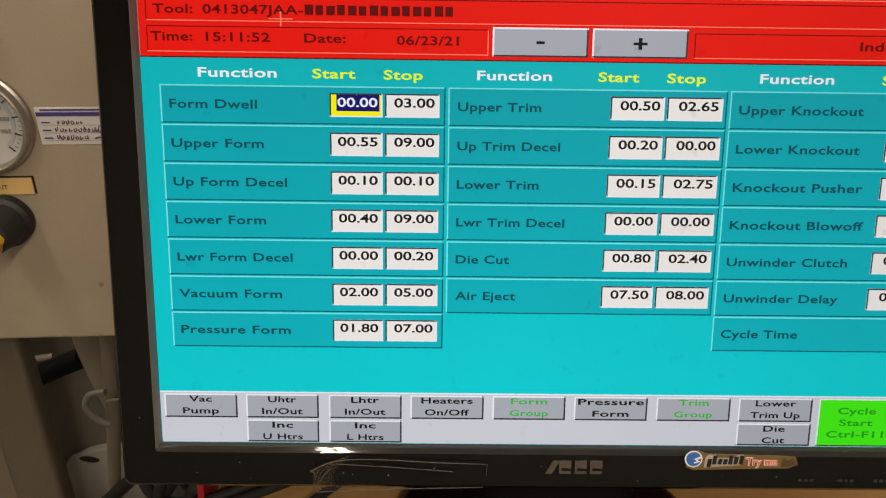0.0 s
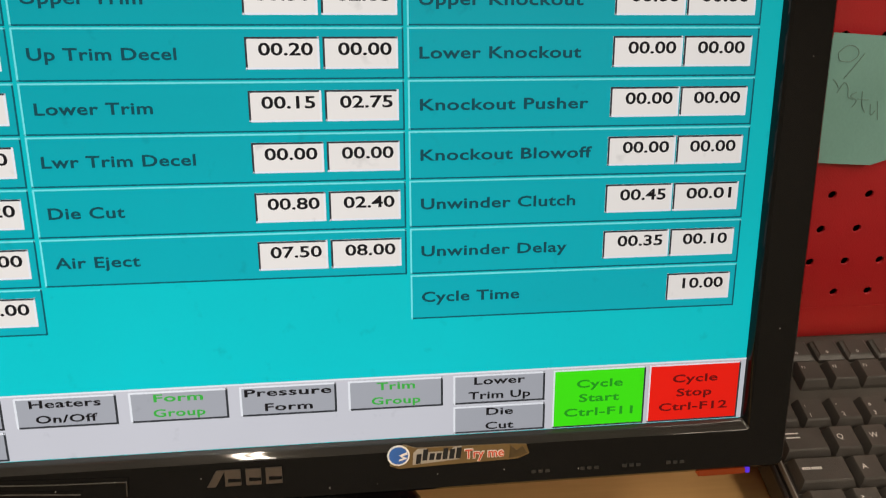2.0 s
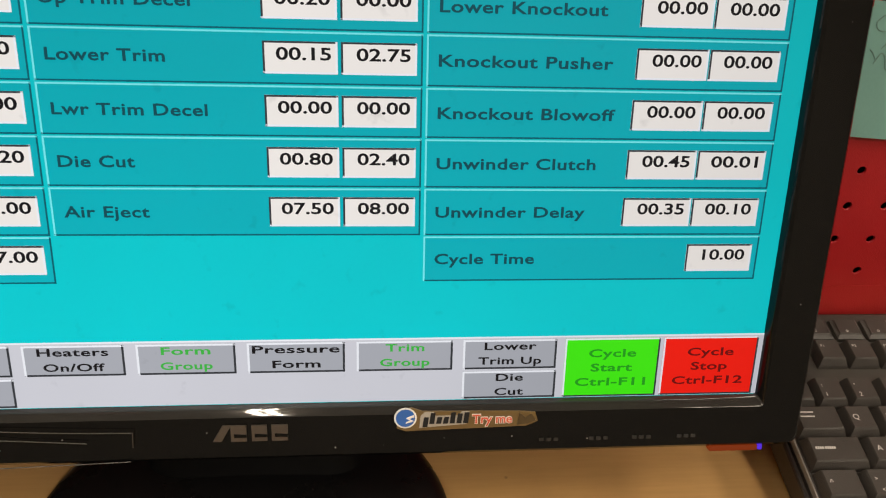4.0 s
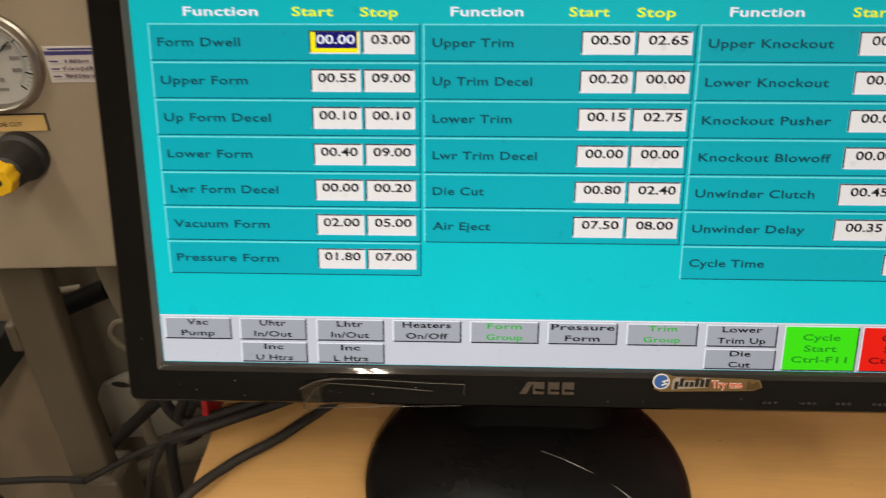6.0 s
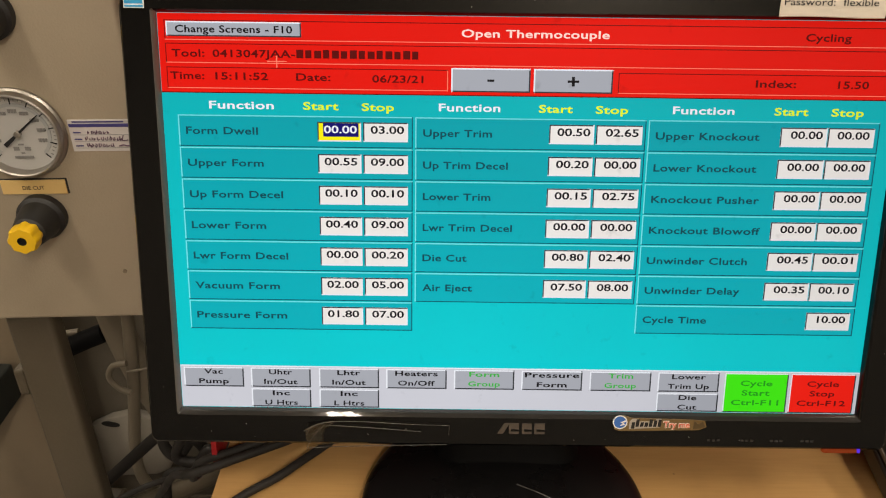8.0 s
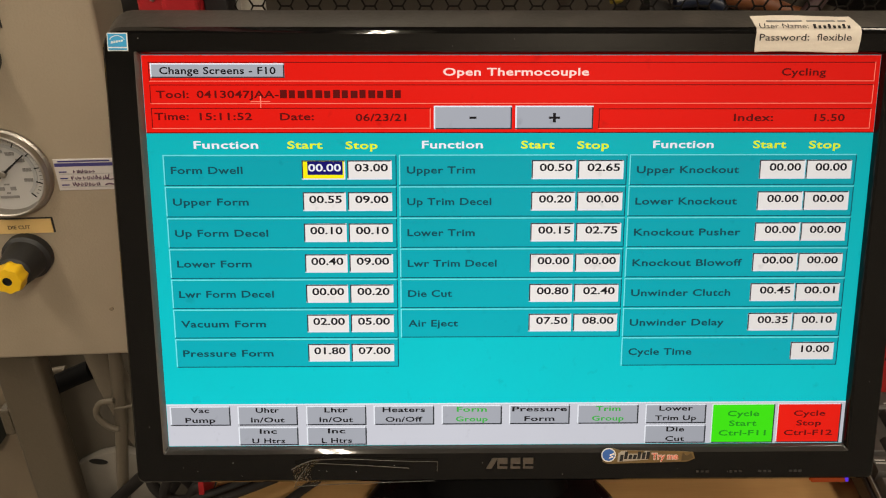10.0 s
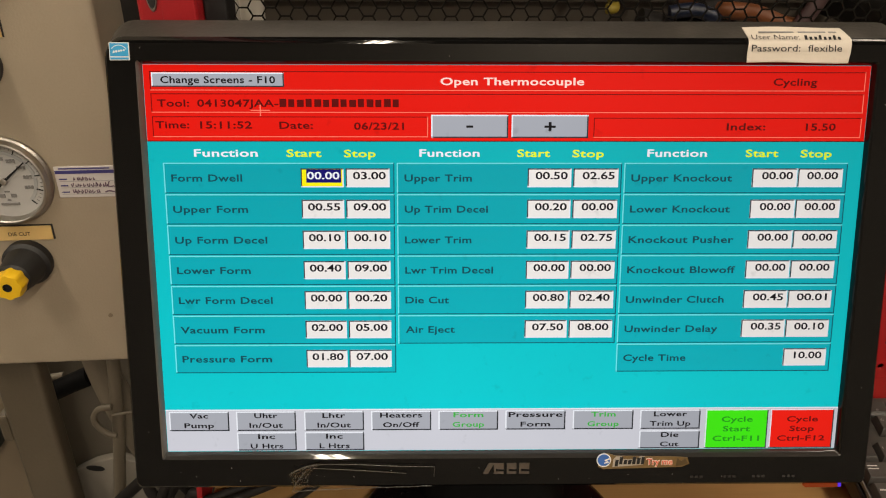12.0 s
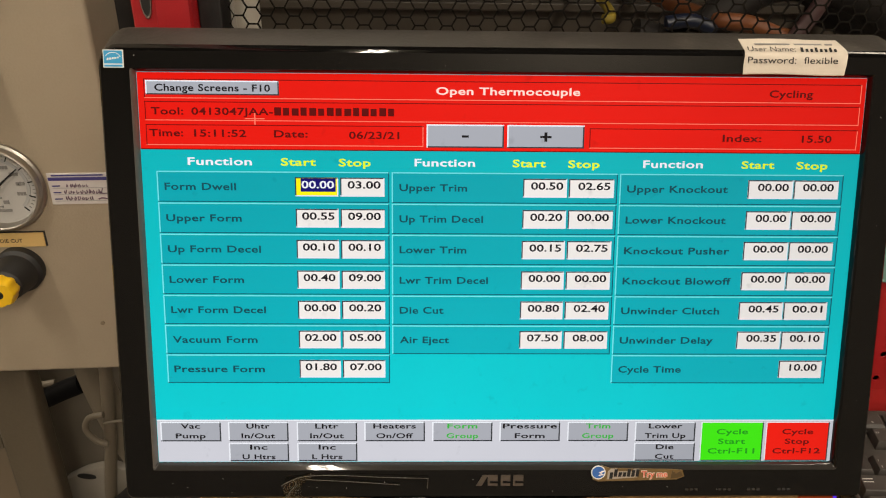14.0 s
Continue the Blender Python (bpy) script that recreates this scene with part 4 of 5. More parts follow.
part("sheet", holed_sheet(0.3660 - 22 * 0.0260, 0.0634, 44, 10, 0.0260, 0.0263, 0.0028, 0.0016), RED, panel, "red sheet with punched holes")
part("upper_flange", box(-0.2190, 0.9250, 0.0, 0.016, 0.0767, 0.108, 0.002), RED, panel)
part("lower_flange", box(-0.2190, 0.9250, 0.0, 0.012, TABLE - Z0 + 0.0002, -0.1866), RED, panel)
part("back_liner", box(-0.2190, 0.9250, 0.0125, 0.0150, -0.212, 0.0760), BLACK_STEEL, panel, "black sheet behind the holes")
for x0, x1 in ((-0.262, -0.2194), (0.9254, 0.968)):
    post = part("upright", box(x0, x1, -0.006, 0.034, TABLE - Z0 + 0.004, 0.62, 0.004, 3), RED, panel, "red steel upright with slots")
    part("upright_foot", box(x0, x1, -0.003, 0.032, -Z0, TABLE - Z0 + 0.0038, 0.002), BLACK_STEEL, panel, "black steel foot of the upright")
    part("front_lip", box(x0 + 0.0185, x1, -0.0085, -0.0062, TABLE - Z0 + 0.006, 0.62, 0.001), RED, post)
    for k in range(6):
        # pale ring puts the highlight round each slot into the colour
        part("slot_rim", lathe([(0.0046, 0), (0.0056, 0), (0.0052, 0.0012), (0.0044, 0.0012)], 16, pose(x0 + 0.012, -0.0062, 0.160 + 0.06 * k, 90) @ Matrix.Diagonal((0.75, 2.4, 1, 1))), CHROME, post, "bright ring for the highlight on the slot edge")
        part("slot", lathe([(0, 0), (0.0042, 0), (0.0042, 0.0015), (0, 0.0015)], 12, pose(x0 + 0.012, -0.0062, 0.160 + 0.06 * k, 90) @ Matrix.Diagonal((0.75, 2.6, 1, 1))), BLACK_STEEL, post)

# honeycomb guard above the panel
guard = thing("mesh_guard", "black honeycomb wire mesh guard in a dark frame", "mesh guard", at(0, 0.133, 0))
A = 0.00688
bm = bmesh.new()
HX, HZ = 1.5 * A, math.sqrt(3) * A
for i in range(int(0.80 / HX)):
    for j in range(16):
        cx, cz = -0.191 + i * HX, 0.116 + (j + 0.5 * (i % 2)) * HZ
        o = [(cx + A * math.cos(radians(60 * k)), cz + A * math.sin(radians(60 * k))) for k in range(6)]
        n = [(cx + (A - 0.00065) * math.cos(radians(60 * k)), cz + (A - 0.00065) * math.sin(radians(60 * k))) for k in range(6)]
        vo = [bm.verts.new((x, 0, z)) for x, z in o]
        vi = [bm.verts.new((x, 0, z)) for x, z in n]
        vb = [bm.verts.new((x, 0.0012, z)) for x, z in n]
        for k in range(6):
            l = (k + 1) % 6
            bm.faces.new((vo[k], vo[l], vi[l], vi[k]))
            bm.faces.new((vi[k], vi[l], vb[l], vb[k]))
tagged(part("honeycomb", bm, MESH_STEEL, guard), kind="stuff")
part("frame_rail", box(-0.2190, -0.2020, -0.004, 0.006, 0.1085, 0.32, 0.0015), BLACK_STEEL, guard)
part("frame_rail", box(0.60, 0.6172, -0.004, 0.006, 0.1085, 0.32, 0.0015), BLACK_STEEL, guard)
part("frame_rail", box(-0.2018, 0.5998, -0.004, 0.006, 0.3205, 0.335, 0.0015), BLACK_STEEL, guard)

# white sign strip with the strokes of a bold M and one stem, the rest hidden
sign = thing("sign_plate", "white sign strip with bold black letter strokes", "sign", at(0, PEG_Y - 0.004, 0))
part("plate", box(0.262, 0.66, -0.001, 0.0012, 0.0465, 0.0955, 0.0006, 1), SIGN_WHITE, sign)
ZB, ZT = 0.0565, 0.0862
for name, x0, x1, x2, x3 in (("letter_stroke", 0.3085, 0.3140, 0.3140, 0.3085), ("letter_stroke", 0.3240, 0.3290, 0.3215, 0.3145), ("letter_stroke", 0.3250, 0.3300, 0.3355, 0.3300), ("letter_stroke", 0.3360, 0.3415, 0.3415, 0.3360),
                             ("letter_stem", 0.3490, 0.3548, 0.3548, 0.3490)):
    part(name, plate_xz([(x0, ZB), (x1, ZB), (x2, ZT), (x3, ZT)], -0.0016, -0.0009), INK, sign)

# green paper stuck on the panel
paper = thing("green_paper_note", "pale green hand-written paper slip stuck on the red pegboard", "paper", at(0, PEG_Y - 0.006, 0))
outline = [(0.272, 0.0170), (0.332, 0.0145), (0.370, 0.0120), (0.425, 0.0125), (0.425, -0.020), (0.410, -0.038), (0.396, -0.052), (0.390, -0.0665), (0.380, -0.0700), (0.350, -0.0680), (0.310, -0.0650), (0.272, -0.064)]
bm = plate_xz(outline, 0.0, 0.0005)
part("slip", bm, GREEN_PAPER, paper)
for pts in ([(0.3350, 0.0030), (0.3395, 0.0072), (0.3455, 0.0060), (0.3480, 0.0015), (0.3440, -0.0022), (0.3375, -0.0015), (0.3350, 0.0030)], [(0.3515, 0.0025), (0.3475, -0.0055), (0.3435, -0.0125)],
            [(0.3370, -0.0130), (0.3395, -0.0150), (0.3420, -0.0185)], [(0.3420, -0.0215), (0.3445, -0.0150), (0.3480, -0.0180), (0.3500, -0.0240), (0.3535, -0.0255)],
            [(0.3545, -0.0210), (0.3515, -0.0235), (0.3560, -0.0265), (0.3545, -0.0305)], [(0.3580, -0.0205), (0.3605, -0.0290), (0.3640, -0.0340)], [(0.3565, -0.0255), (0.3640, -0.0260)],
            [(0.3660, -0.0290), (0.3685, -0.0360), (0.3705, -0.0330)], [(0.3700, -0.0270), (0.3740, -0.0390)]):
    part("pencil_stroke", sweep([(x, -0.0001, z) for x, z in pts], 0.00030, 5, 4), PENCIL, paper)

# ---- keyboard ----
KB = at(0.283, 0.029, -0.1690, 10.0, 0, -1.1)
U = 0.01905
keyboard = thing("keyboard", "worn charcoal computer keyboard standing tilted on the bench", "keyboard", KB)
part("body", box(-0.04 * U, 22.6 * U, -6.35 * U, 1.75 * U, -0.0205, 0.0, 0.003, 3), KEY_BODY, keyboard, smooth=True)
part("edge_trim", box(-0.085 * U, -0.025 * U, -6.30 * U, 1.70 * U, -0.0030, 0.0006, 0.0004), TRIM_GREY, keyboard, "shiny grey side trim")
# dark strip stands in for the keyboard's shadow on the bench
part("shadow_edge", box(-0.24 * U, -0.09 * U, -6.30 * U, 1.70 * U, -0.0200, -0.004, 0.002), KEY_FOOT_SHADOW, keyboard)
for x in (1.5, 20.5):
    part("foot", box(x * U, (x + 1.2) * U, 1.0 * U, 1.5 * U, -0.0470, -0.0200, 0.002), KEY_FOOT_SHADOW, keyboard, m=pose(0, 0, 0))


def cap_mesh(w, d, h=0.0068, base_gap=0.0006):
    """A tapered keycap with a flat top, w by d units, standing on its own lower left corner."""
    bm = bmesh.new()
    W, D = w * U, d * U
    levels = [(base_gap, base_gap, base_gap, base_gap, 0.0), (0.0011, 0.0011, 0.0011, 0.0009, 0.0022), (0.0026, 0.0026, 0.0034, 0.0012, h - 0.0008), (0.0032, 0.0032, 0.0042, 0.0017, h)]
    rings = []
    for l, r, f, b, z in levels:
        rings.append([bm.verts.new((x, y, z)) for x, y in ((l, f), (W - r, f), (W - r, D - b), (l, D - b))])
    for a, b in zip(rings, rings[1:]):
        for k in range(4):
            bm.faces.new((a[k], a[(k + 1) % 4], b[(k + 1) % 4], b[k]))
    t = rings[-1]
    bm.faces.new(t)
    bmesh.ops.recalc_face_normals(bm, faces=bm.faces)
    me = bpy.data.meshes.new("keycap")
    bm.to_mesh(me)
    bm.free()
    me.materials.append(KEY)
    return me


CAPS = {}


def keycap(u, v, w=1.0, d=1.0, legends=()):
    if (w, d) not in CAPS:
        CAPS[w, d] = cap_mesh(w, d, 0.0040 if d < 0.9 else 0.0068)
    ob = new("keycap", CAPS[w, d])
    ob.parent = keyboard
    ob.matrix_basis = pose(u * U, -(v + d) * U, 0.0002)
    h = 0.0040 if d < 0.9 else 0.0068
    for s, fx, fy, size in legends:
        vs, fs, lo, hi = glyphs(s, 0.0)
        bm = bmesh.new()
        k = size / 0.72
        nv = [bm.verts.new((fx * U + (a - lo) * k, fy * U + b * k, h + 0.00035)) for a, b in vs]
        for f in fs:
            bm.faces.new([nv[i] for i in f])
        part("legend", bm, LEGEND, ob)
    return ob


for i in range(16):
    keycap(0.56 + 1.03 * i, -1.36, 1.0, 0.86, ((("o", 0.36, 0.26, 0.0026),) if i < 8 else ()))
for i in range(13):
    u = 0.0 if i == 0 else 1.58 + (i - 1) * 1.02 + (0.5 if i > 4 else 0) + (0.5 if i > 8 else 0)
    keycap(u, -0.42, 1.0, 0.97, ((("Esc" if i == 0 else "F%d" % i), 0.22, 0.60, 0.0020),))
ROWS_KEYS = (
    (1, 0.0, (("|", 1),) + tuple((c, 1) for c in "1234567890") + (("'", 1), ("?", 1), ("<-", 2))),
    (2, 0.0, (("=", 1.5),) + tuple((c, 1) for c in "QWERTYUIOP") + (("`", 1), ("+", 1))),
    (3, 0.0, (("", 1.75),) + tuple((c, 1) for c in "ASDFGHJKL") + (("N", 1), ("{", 1), ("}", 1))),
    (4, 0.0, (("^", 1.25), ("<", 1)) + tuple((c, 1) for c in "ZXCVBNM") + ((";", 1), (":", 1), ("_", 1), ("^", 2.75))),
    (5, 0.0, (("Ctrl", 1.25), ("", 1.25), ("Alt", 1.25), ("", 6.25), ("Alt", 1.25), ("", 1.25), ("", 1.25), ("Ctrl", 1.25))),
)
UPPER = {"1": "!", "2": '"', "3": "#", "4": "$", "5": "%", "6": "&", "7": "/", "8": "(", "9": ")", "0": "="}
for v, u, row in ROWS_KEYS:
    for s, w in row:
        marks = []
        if s in UPPER:
            marks = [(UPPER[s], 0.24, 0.58, 0.0022), (s, 0.28, 0.26, 0.0028)]
        elif s == "<":
            marks = [(">", 0.26, 0.58, 0.0024), ("<", 0.34, 0.26, 0.0026)]
        elif s:
            marks = [] if s == "=" else [(s, 0.24, 0.48, 0.0034 if len(s) == 1 else 0.0020)]
        ob = keycap(u, v, w, 1.0, marks)
        if s == "=":
            bm = bmesh.new()
            for y in (0.56, 0.70):
                bm.faces.new([bm.verts.new((x * U, y * U + dy, 0.0072)) for x, dy in ((0.20, 0), (0.62, 0), (0.62, 0.0008), (0.20, 0.0008))])
            part("legend", bm, LEGEND, ob)
        if v == 3 and w == 1.75:
            bm = bmesh.new()
            for k in range(2):
                for l in range(5 if k else 4):
                    x = 0.24 * U + (0.0052 if k else 0.0) + l * 0.0012
                    q = [bm.verts.new((x + dx, 0.54 * U + dy, 0.0072)) for dx, dy in ((0, 0), (0.0009, 0), (0.0009, 0.0015), (0, 0.0015))]
                    bm.faces.new(q)
            part("legend", bm, LEGEND, ob)
        u += w
for u in (15.4, 16.4, 17.4):
    for v in (1, 2):
        keycap(u, v)
for u, v in ((16.4, 4), (15.4, 5), (16.4, 5), (17.4, 5)):
    keycap(u, v)
for i in range(4):
    for v in range(1, 6):
        keycap(18.5 + i, v)

# ---- regulator box with gauge ----
BOXM = at(-0.383, 0.179, 0.0, 0, 0, 3.5)
rbox = thing("regulator_box", "beige painted steel box with a pressure gauge and regulator knobs", "control box", BOXM)
part("cabinet", box(-0.147, 0.0605, 0.0, 0.17, -0.2095, 0.46, 0.004, 3), BEIGE, rbox, "beige painted steel housing", smooth=True)
GAUGES = ((-0.0425, -0.0105), (-0.0425, 0.173))
for gx, gz in GAUGES:
    g = part("gauge", lathe([(0.030, 0.0), (0.0405, -0.0004), (0.0412, -0.0020), (0.0410, -0.0042), (0.0398, -0.0052), (0.0390, -0.0056), (0.0388, -0.0095), (0.0380, -0.0118), (0.0366, -0.0124), (0.0356, -0.0116), (0.0350, -0.0085), (0.0346, -0.0030)], 64, pose(gx, 0, gz, -90)), CHROME, rbox, "steel-ringed round pressure gauge", smooth=True)
    part("dial", lathe([(0.0350, 0.0), (0.0350, -0.0030), (0, -0.0030)], 48, pose(gx, 0, gz, -90) @ pose(0, 0, 0)), DIAL, g)
    band = bmesh.new()
    for k in range(36):
        a0, a1 = radians(225 - 270 * k / 36), radians(225 - 270 * (k + 1) / 36)
        plate_xz([(gx + r * math.cos(a), gz + r * math.sin(a)) for r, a in ((0.0246, a0), (0.0276, a0), (0.0276, a1), (0.0246, a1))], -0.0036, -0.0030, band)
    part("grey_band", band, DIAL_BAND, g)
    for k in range(41):
        a = radians(225 - 270 * k / 40)
        major = k % 4 == 0
        r0, r1, w = 0.0322, (0.0268 if major else 0.0298), (0.00042 if major else 0.00016)
        c, s = math.cos(a), math.sin(a)
        part("tick", plate_xz([(gx + r * c - q * s, gz + r * s + q * c) for r, q in ((r0, w), (r1, w), (r1, -w), (r0, -w))], -0.0040, -0.0034), INK if major else DIAL_INK, g)
    for k in range(1, 10):
        a = radians(225 - 270 * k / 10)
        x, z = gx + 0.0206 * math.cos(a), gz + 0.0206 * math.sin(a)
        for d in (-0.0037, -0.0011, 0.0015):
            part("number_bar", plate_xz([(x + d, z - 0.0015), (x + d + 0.0021, z - 0.0015), (x + d + 0.0021, z + 0.0015), (x + d, z + 0.0015)], -0.0040, -0.0034), DIAL_INK, g)
    for x0, x1, z0, z1 in ((-0.0072, -0.0028, -0.0158, -0.0126), (0.0024, 0.0070, -0.0158, -0.0126), (-0.0016, 0.0014, -0.0190, -0.0176), (-0.0024, 0.0020, -0.0108, -0.0096), (-0.0080, 0.0080, -0.0232, -0.0210)):
        part("print_bar", plate_xz([(gx + x0, gz + z0), (gx + x1, gz + z0), (gx + x1, gz + z1), (gx + x0, gz + z1)], -0.0040, -0.0034), DIAL_INK, g)
    a = radians(40)
    c, s = math.cos(a), math.sin(a)
    needle = bmesh.new()
    for r0, r1, w0, w1 in ((-0.0165, -0.0060, 0.0019, 0.0015), (-0.0060, 0.0270, 0.0013, 0.0005)):
        plate_xz([(gx + r * c - w * s, gz + r * s + w * c) for r, w in ((r0, w0), (r1, w1), (r1, -w1), (r0, -w0))], -0.0062, -0.0055, needle)
    part("needle", needle, INK, g)
    part("hub", lathe([(0.0028, 0.0), (0.0028, -0.0036), (0.0022, -0.0040), (0, -0.0040)], 20, pose(gx, -0.0030, gz, -90)), CHROME, g, smooth=True)
    # engraved name plate and knob below each gauge
    pz = gz - 0.0455
    # dark sheet paints the plate's shadow along its top and right
    part("plate_shadow", box(gx - 0.0293, gx + 0.0296, -0.0010, 0.0001, pz - 0.0140, pz + 0.0012, 0.0003, 1), DARK, rbox, "dark sheet for the shadow at the engraved plate's edge")
    plate = part("name_plate", box(gx - 0.0290, gx + 0.0282, -0.0018, 0.0002, pz - 0.0140, pz, 0.0003, 1), TAN_PLATE, rbox, "tan engraved plate")
    if gz < 0:
        word("plate_line", "DIE CUT", gx - 0.0105, gx + 0.0090, pz - 0.0094, 0.0038, -0.0020, DARK_GOLD, plate, 0.02)
    knob = part("regulator_knob", lathe([(0.0190, 0.0), (0.0215, -0.001), (0.0215, -0.009), (0.0185, -0.012), (0.0165, -0.026), (0.0145, -0.036), (0.0120, -0.038), (0, -0.038)], 36, pose(gx + 0.0015, 0, gz - 0.081, -90)), DARK, rbox, "black regulator body", smooth=True)
    bm = bmesh.new()
    n = 48
    prof = [(0.0120, -0.037), (0.0127, -0.040), (0.0127, -0.049), (0.0115, -0.0515), (0.0040, -0.0515), (0.0038, -0.0485), (0, -0.0485)]
    rings = []
    for r, y in prof:
        rings.append([bm.verts.new((gx + 0.0015 + (r * (1 + (0.055 * math.cos(8 * 2 * math.pi * k / n) if r > 0.0112 else 0))) * math.cos(2 * math.pi * k / n), y, gz - 0.081 + (r * (1 + (0.055 * math.cos(8 * 2 * math.pi * k / n) if r > 0.0112 else 0))) * math.sin(2 * math.pi * k / n))) for k in range(n)] if r else [bm.verts.new((gx + 0.0015, y, gz - 0.081))])
    for i, (a, b) in enumerate(zip(rings, rings[1:])):
        for k in range(n):
            q = list(dict.fromkeys([a[k % len(a)], a[(k + 1) % len(a)], b[(k + 1) % len(b)], b[k % len(b)]]))
            f = bm.faces.new(q)
            f.material_index = 1 if i >= 4 else 0
    bmesh.ops.recalc_face_normals(bm, faces=bm.faces)
    part("knob_grip", bm, (YELLOW, INK), knob, "yellow fluted grip", smooth=True)
# calibration tag beside the gauge
tag = part("calibration_tag", box(0.0, 0.053, -0.0008, 0.0002, -0.0290, 0.0005, 0.0002, 1), LABEL_WHITE, rbox, "white calibration tag with a blue band")
bm = bmesh.new()
plate_xz([(0.0006, -0.0062), (0.0524, -0.0062), (0.0524, -0.0032), (0.0006, -0.0032)], -0.0012, -0.0008, bm)
plate_xz([(0.004, -0.0020), (0.048, -0.0020), (0.048, -0.0008), (0.004, -0.0008)], -0.0012, -0.0008, bm)
for r in range(3):
    plate_xz([(0.003, -0.0118 - 0.0062 * r), (0.0095, -0.0118 - 0.0062 * r), (0.0095, -0.0108 - 0.0062 * r), (0.003, -0.0108 - 0.0062 * r)], -0.0012, -0.0008, bm)
part("blue_print", bm, INK_BLUE, tag)
part("ruled_line", plate_xz([(0.0030, -0.0136), (0.0505, -0.0136), (0.0505, -0.0132), (0.0030, -0.0132)], -0.0011, -0.0008), DIAL_BAND, tag)
part("ruled_line", plate_xz([(0.0030, -0.0198), (0.0505, -0.0198), (0.0505, -0.0194), (0.0030, -0.0194)], -0.0011, -0.0008), DIAL_BAND, tag)
part("ruled_line", plate_xz([(0.0030, -0.0260), (0.0505, -0.0260), (0.0505, -0.0256), (0.0030, -0.0256)], -0.0011, -0.0008), DIAL_BAND, tag)
rng = random.Random(11)
for r, (a, n) in enumerate(((0.0150, 6), (0.0125, 10), (0.0125, 7))):
    z = -0.0128 - 0.0062 * r
    for k in range(n):
        x, w, top = a + 0.0034 * k, rng.uniform(0.0020, 0.0030), rng.uniform(0.0030, 0.0044)
        pts = [(x + w * rng.uniform(0.0, 0.35), z + top * rng.uniform(0.6, 1.0)), (x + w * rng.uniform(0.0, 0.3), z + top * rng.uniform(0.0, 0.2)), (x + w * rng.uniform(0.5, 1.0), z + top * rng.uniform(0.3, 0.6)),
               (x + w * rng.uniform(0.2, 0.9), z + top), (x + w, z + top * rng.uniform(0.0, 0.4))][:rng.choice((3, 4, 5))]
        part("hand_writing", sweep([(p, -0.0011, q) for p, q in pts], 0.00042, 5, 3), INK_HAND, tag)
part("hand_writing", sweep([(0.0455, -0.0011, -0.0140), (0.0440, -0.0011, -0.0190), (0.0490, -0.0011, -0.0185)], 0.00045, 5, 3), INK_HAND, tag)
part("hand_writing", sweep([(0.0405, -0.0011, -0.0242), (0.0440, -0.0011, -0.0232), (0.0480, -0.0011, -0.0240), (0.0515, -0.0011, -0.0234)], 0.0007, 5, 3), INK_HAND, tag)
part("panel_screw", lathe([(0.0022, 0.0), (0.0020, -0.0010), (0, -0.0014)], 14, pose(0.020, 0, -0.155, -90)), BEIGE_OLD, rbox, smooth=True)

# square post that carries the box
boxpost = thing("support_post", "worn beige square steel post under the regulator box", "post", at(-0.487, 0.225, 0))
part("tube", box(-0.0245, 0.0245, -0.0245, 0.0015, -Z0 + 0.012, -0.210, 0.006, 3), SHADED_PAINT, boxpost, smooth=True)
part("foot_plate", box(-0.075, 0.075, -0.075, 0.075, -Z0, -Z0 + 0.012, 0.002), SHADED_PAINT, boxpost)
part("welded_lug", box(-0.036, -0.0245, -0.022, -0.006, -0.335, -0.300, 0.003), SHADED_PAINT, boxpost)
part("clamp_block", box(-0.026, 0.036, -0.036, 0.020, -0.640, -0.520, 0.008, 3), SHADED_PAINT, boxpost, "brown clamp block")
part("black_upright", box(0.155, 0.250, 0.03, 0.08, -Z0, 0.6, 0.004), BLACK_STEEL, thing("machine_upright", "black painted steel machine upright behind the box", "upright", at(-0.487, 0.225, 0)))

# dark rail running past the post
rail = thing("guide_rail", "dark green-black steel guide rail with a beige top strip", "rail", at(0, 0, 0))
part("beam", box(-0.720, -0.660, -0.55, 0.405, -0.512, -0.453, 0.004), RAIL, rail)
part("top_strip", box(-0.758, -0.733, -0.55, 0.425, -0.474, -0.450, 0.003), STRIP_BROWN, rail)
part("groove", box(-0.7325, -0.7205, -0.55, 0.40, -0.505, -0.476, 0.001), BLACK_STEEL, rail)
for y in (-0.45, 0.15):
    part("leg", box(-0.72, -0.665, y, y + 0.05, -Z0, -0.5125, 0.003), BEIGE_OLD, rail)

# machine bed behind, and hoses
bed = thing("machine_bed", "worn beige machine base panel beside the post", "machine", at(0, 0, 0))
part("side_panel", box(-1.60, -0.628, 0.43, 0.46, -Z0, -0.18, 0.006), BEIGE_OLD, bed)
duct = thing("sheet_duct", "grey sheet-metal duct standing behind the post", "duct", at(0, 0, 0))
part("duct_wall", box(-0.90, -0.26, 0.52, 0.76, -Z0, -0.43, 0.01, 2), DUCT, duct)
cover = plate_xz([(-0.647, -0.692), (-0.634, -0.664), (-0.599, -0.645), (-0.560, -0.634), (-0.528, -0.646), (-0.509, -0.674), (-0.505, -0.728), (-0.517, -0.760), (-0.540, -0.773), (-0.575, -0.775), (-0.643, -0.782)], 0.500, 0.5195)
bmesh.ops.bevel(cover, geom=cover.edges[:], offset=0.006, segments=2, affect="EDGES", profile=0.5)
part("pale_cover", cover, COVER, duct, "pale rounded cover plate", smooth=True)
part("cover_slot", lathe([(0, 0), (0.0075, 0), (0.0075, 0.001), (0, 0.001)], 20, pose(-0.597, 0.4985, -0.655, 90, 8, 0) @ Matrix.Diagonal((2.0, 0.75, 1, 1))), DARK, duct)
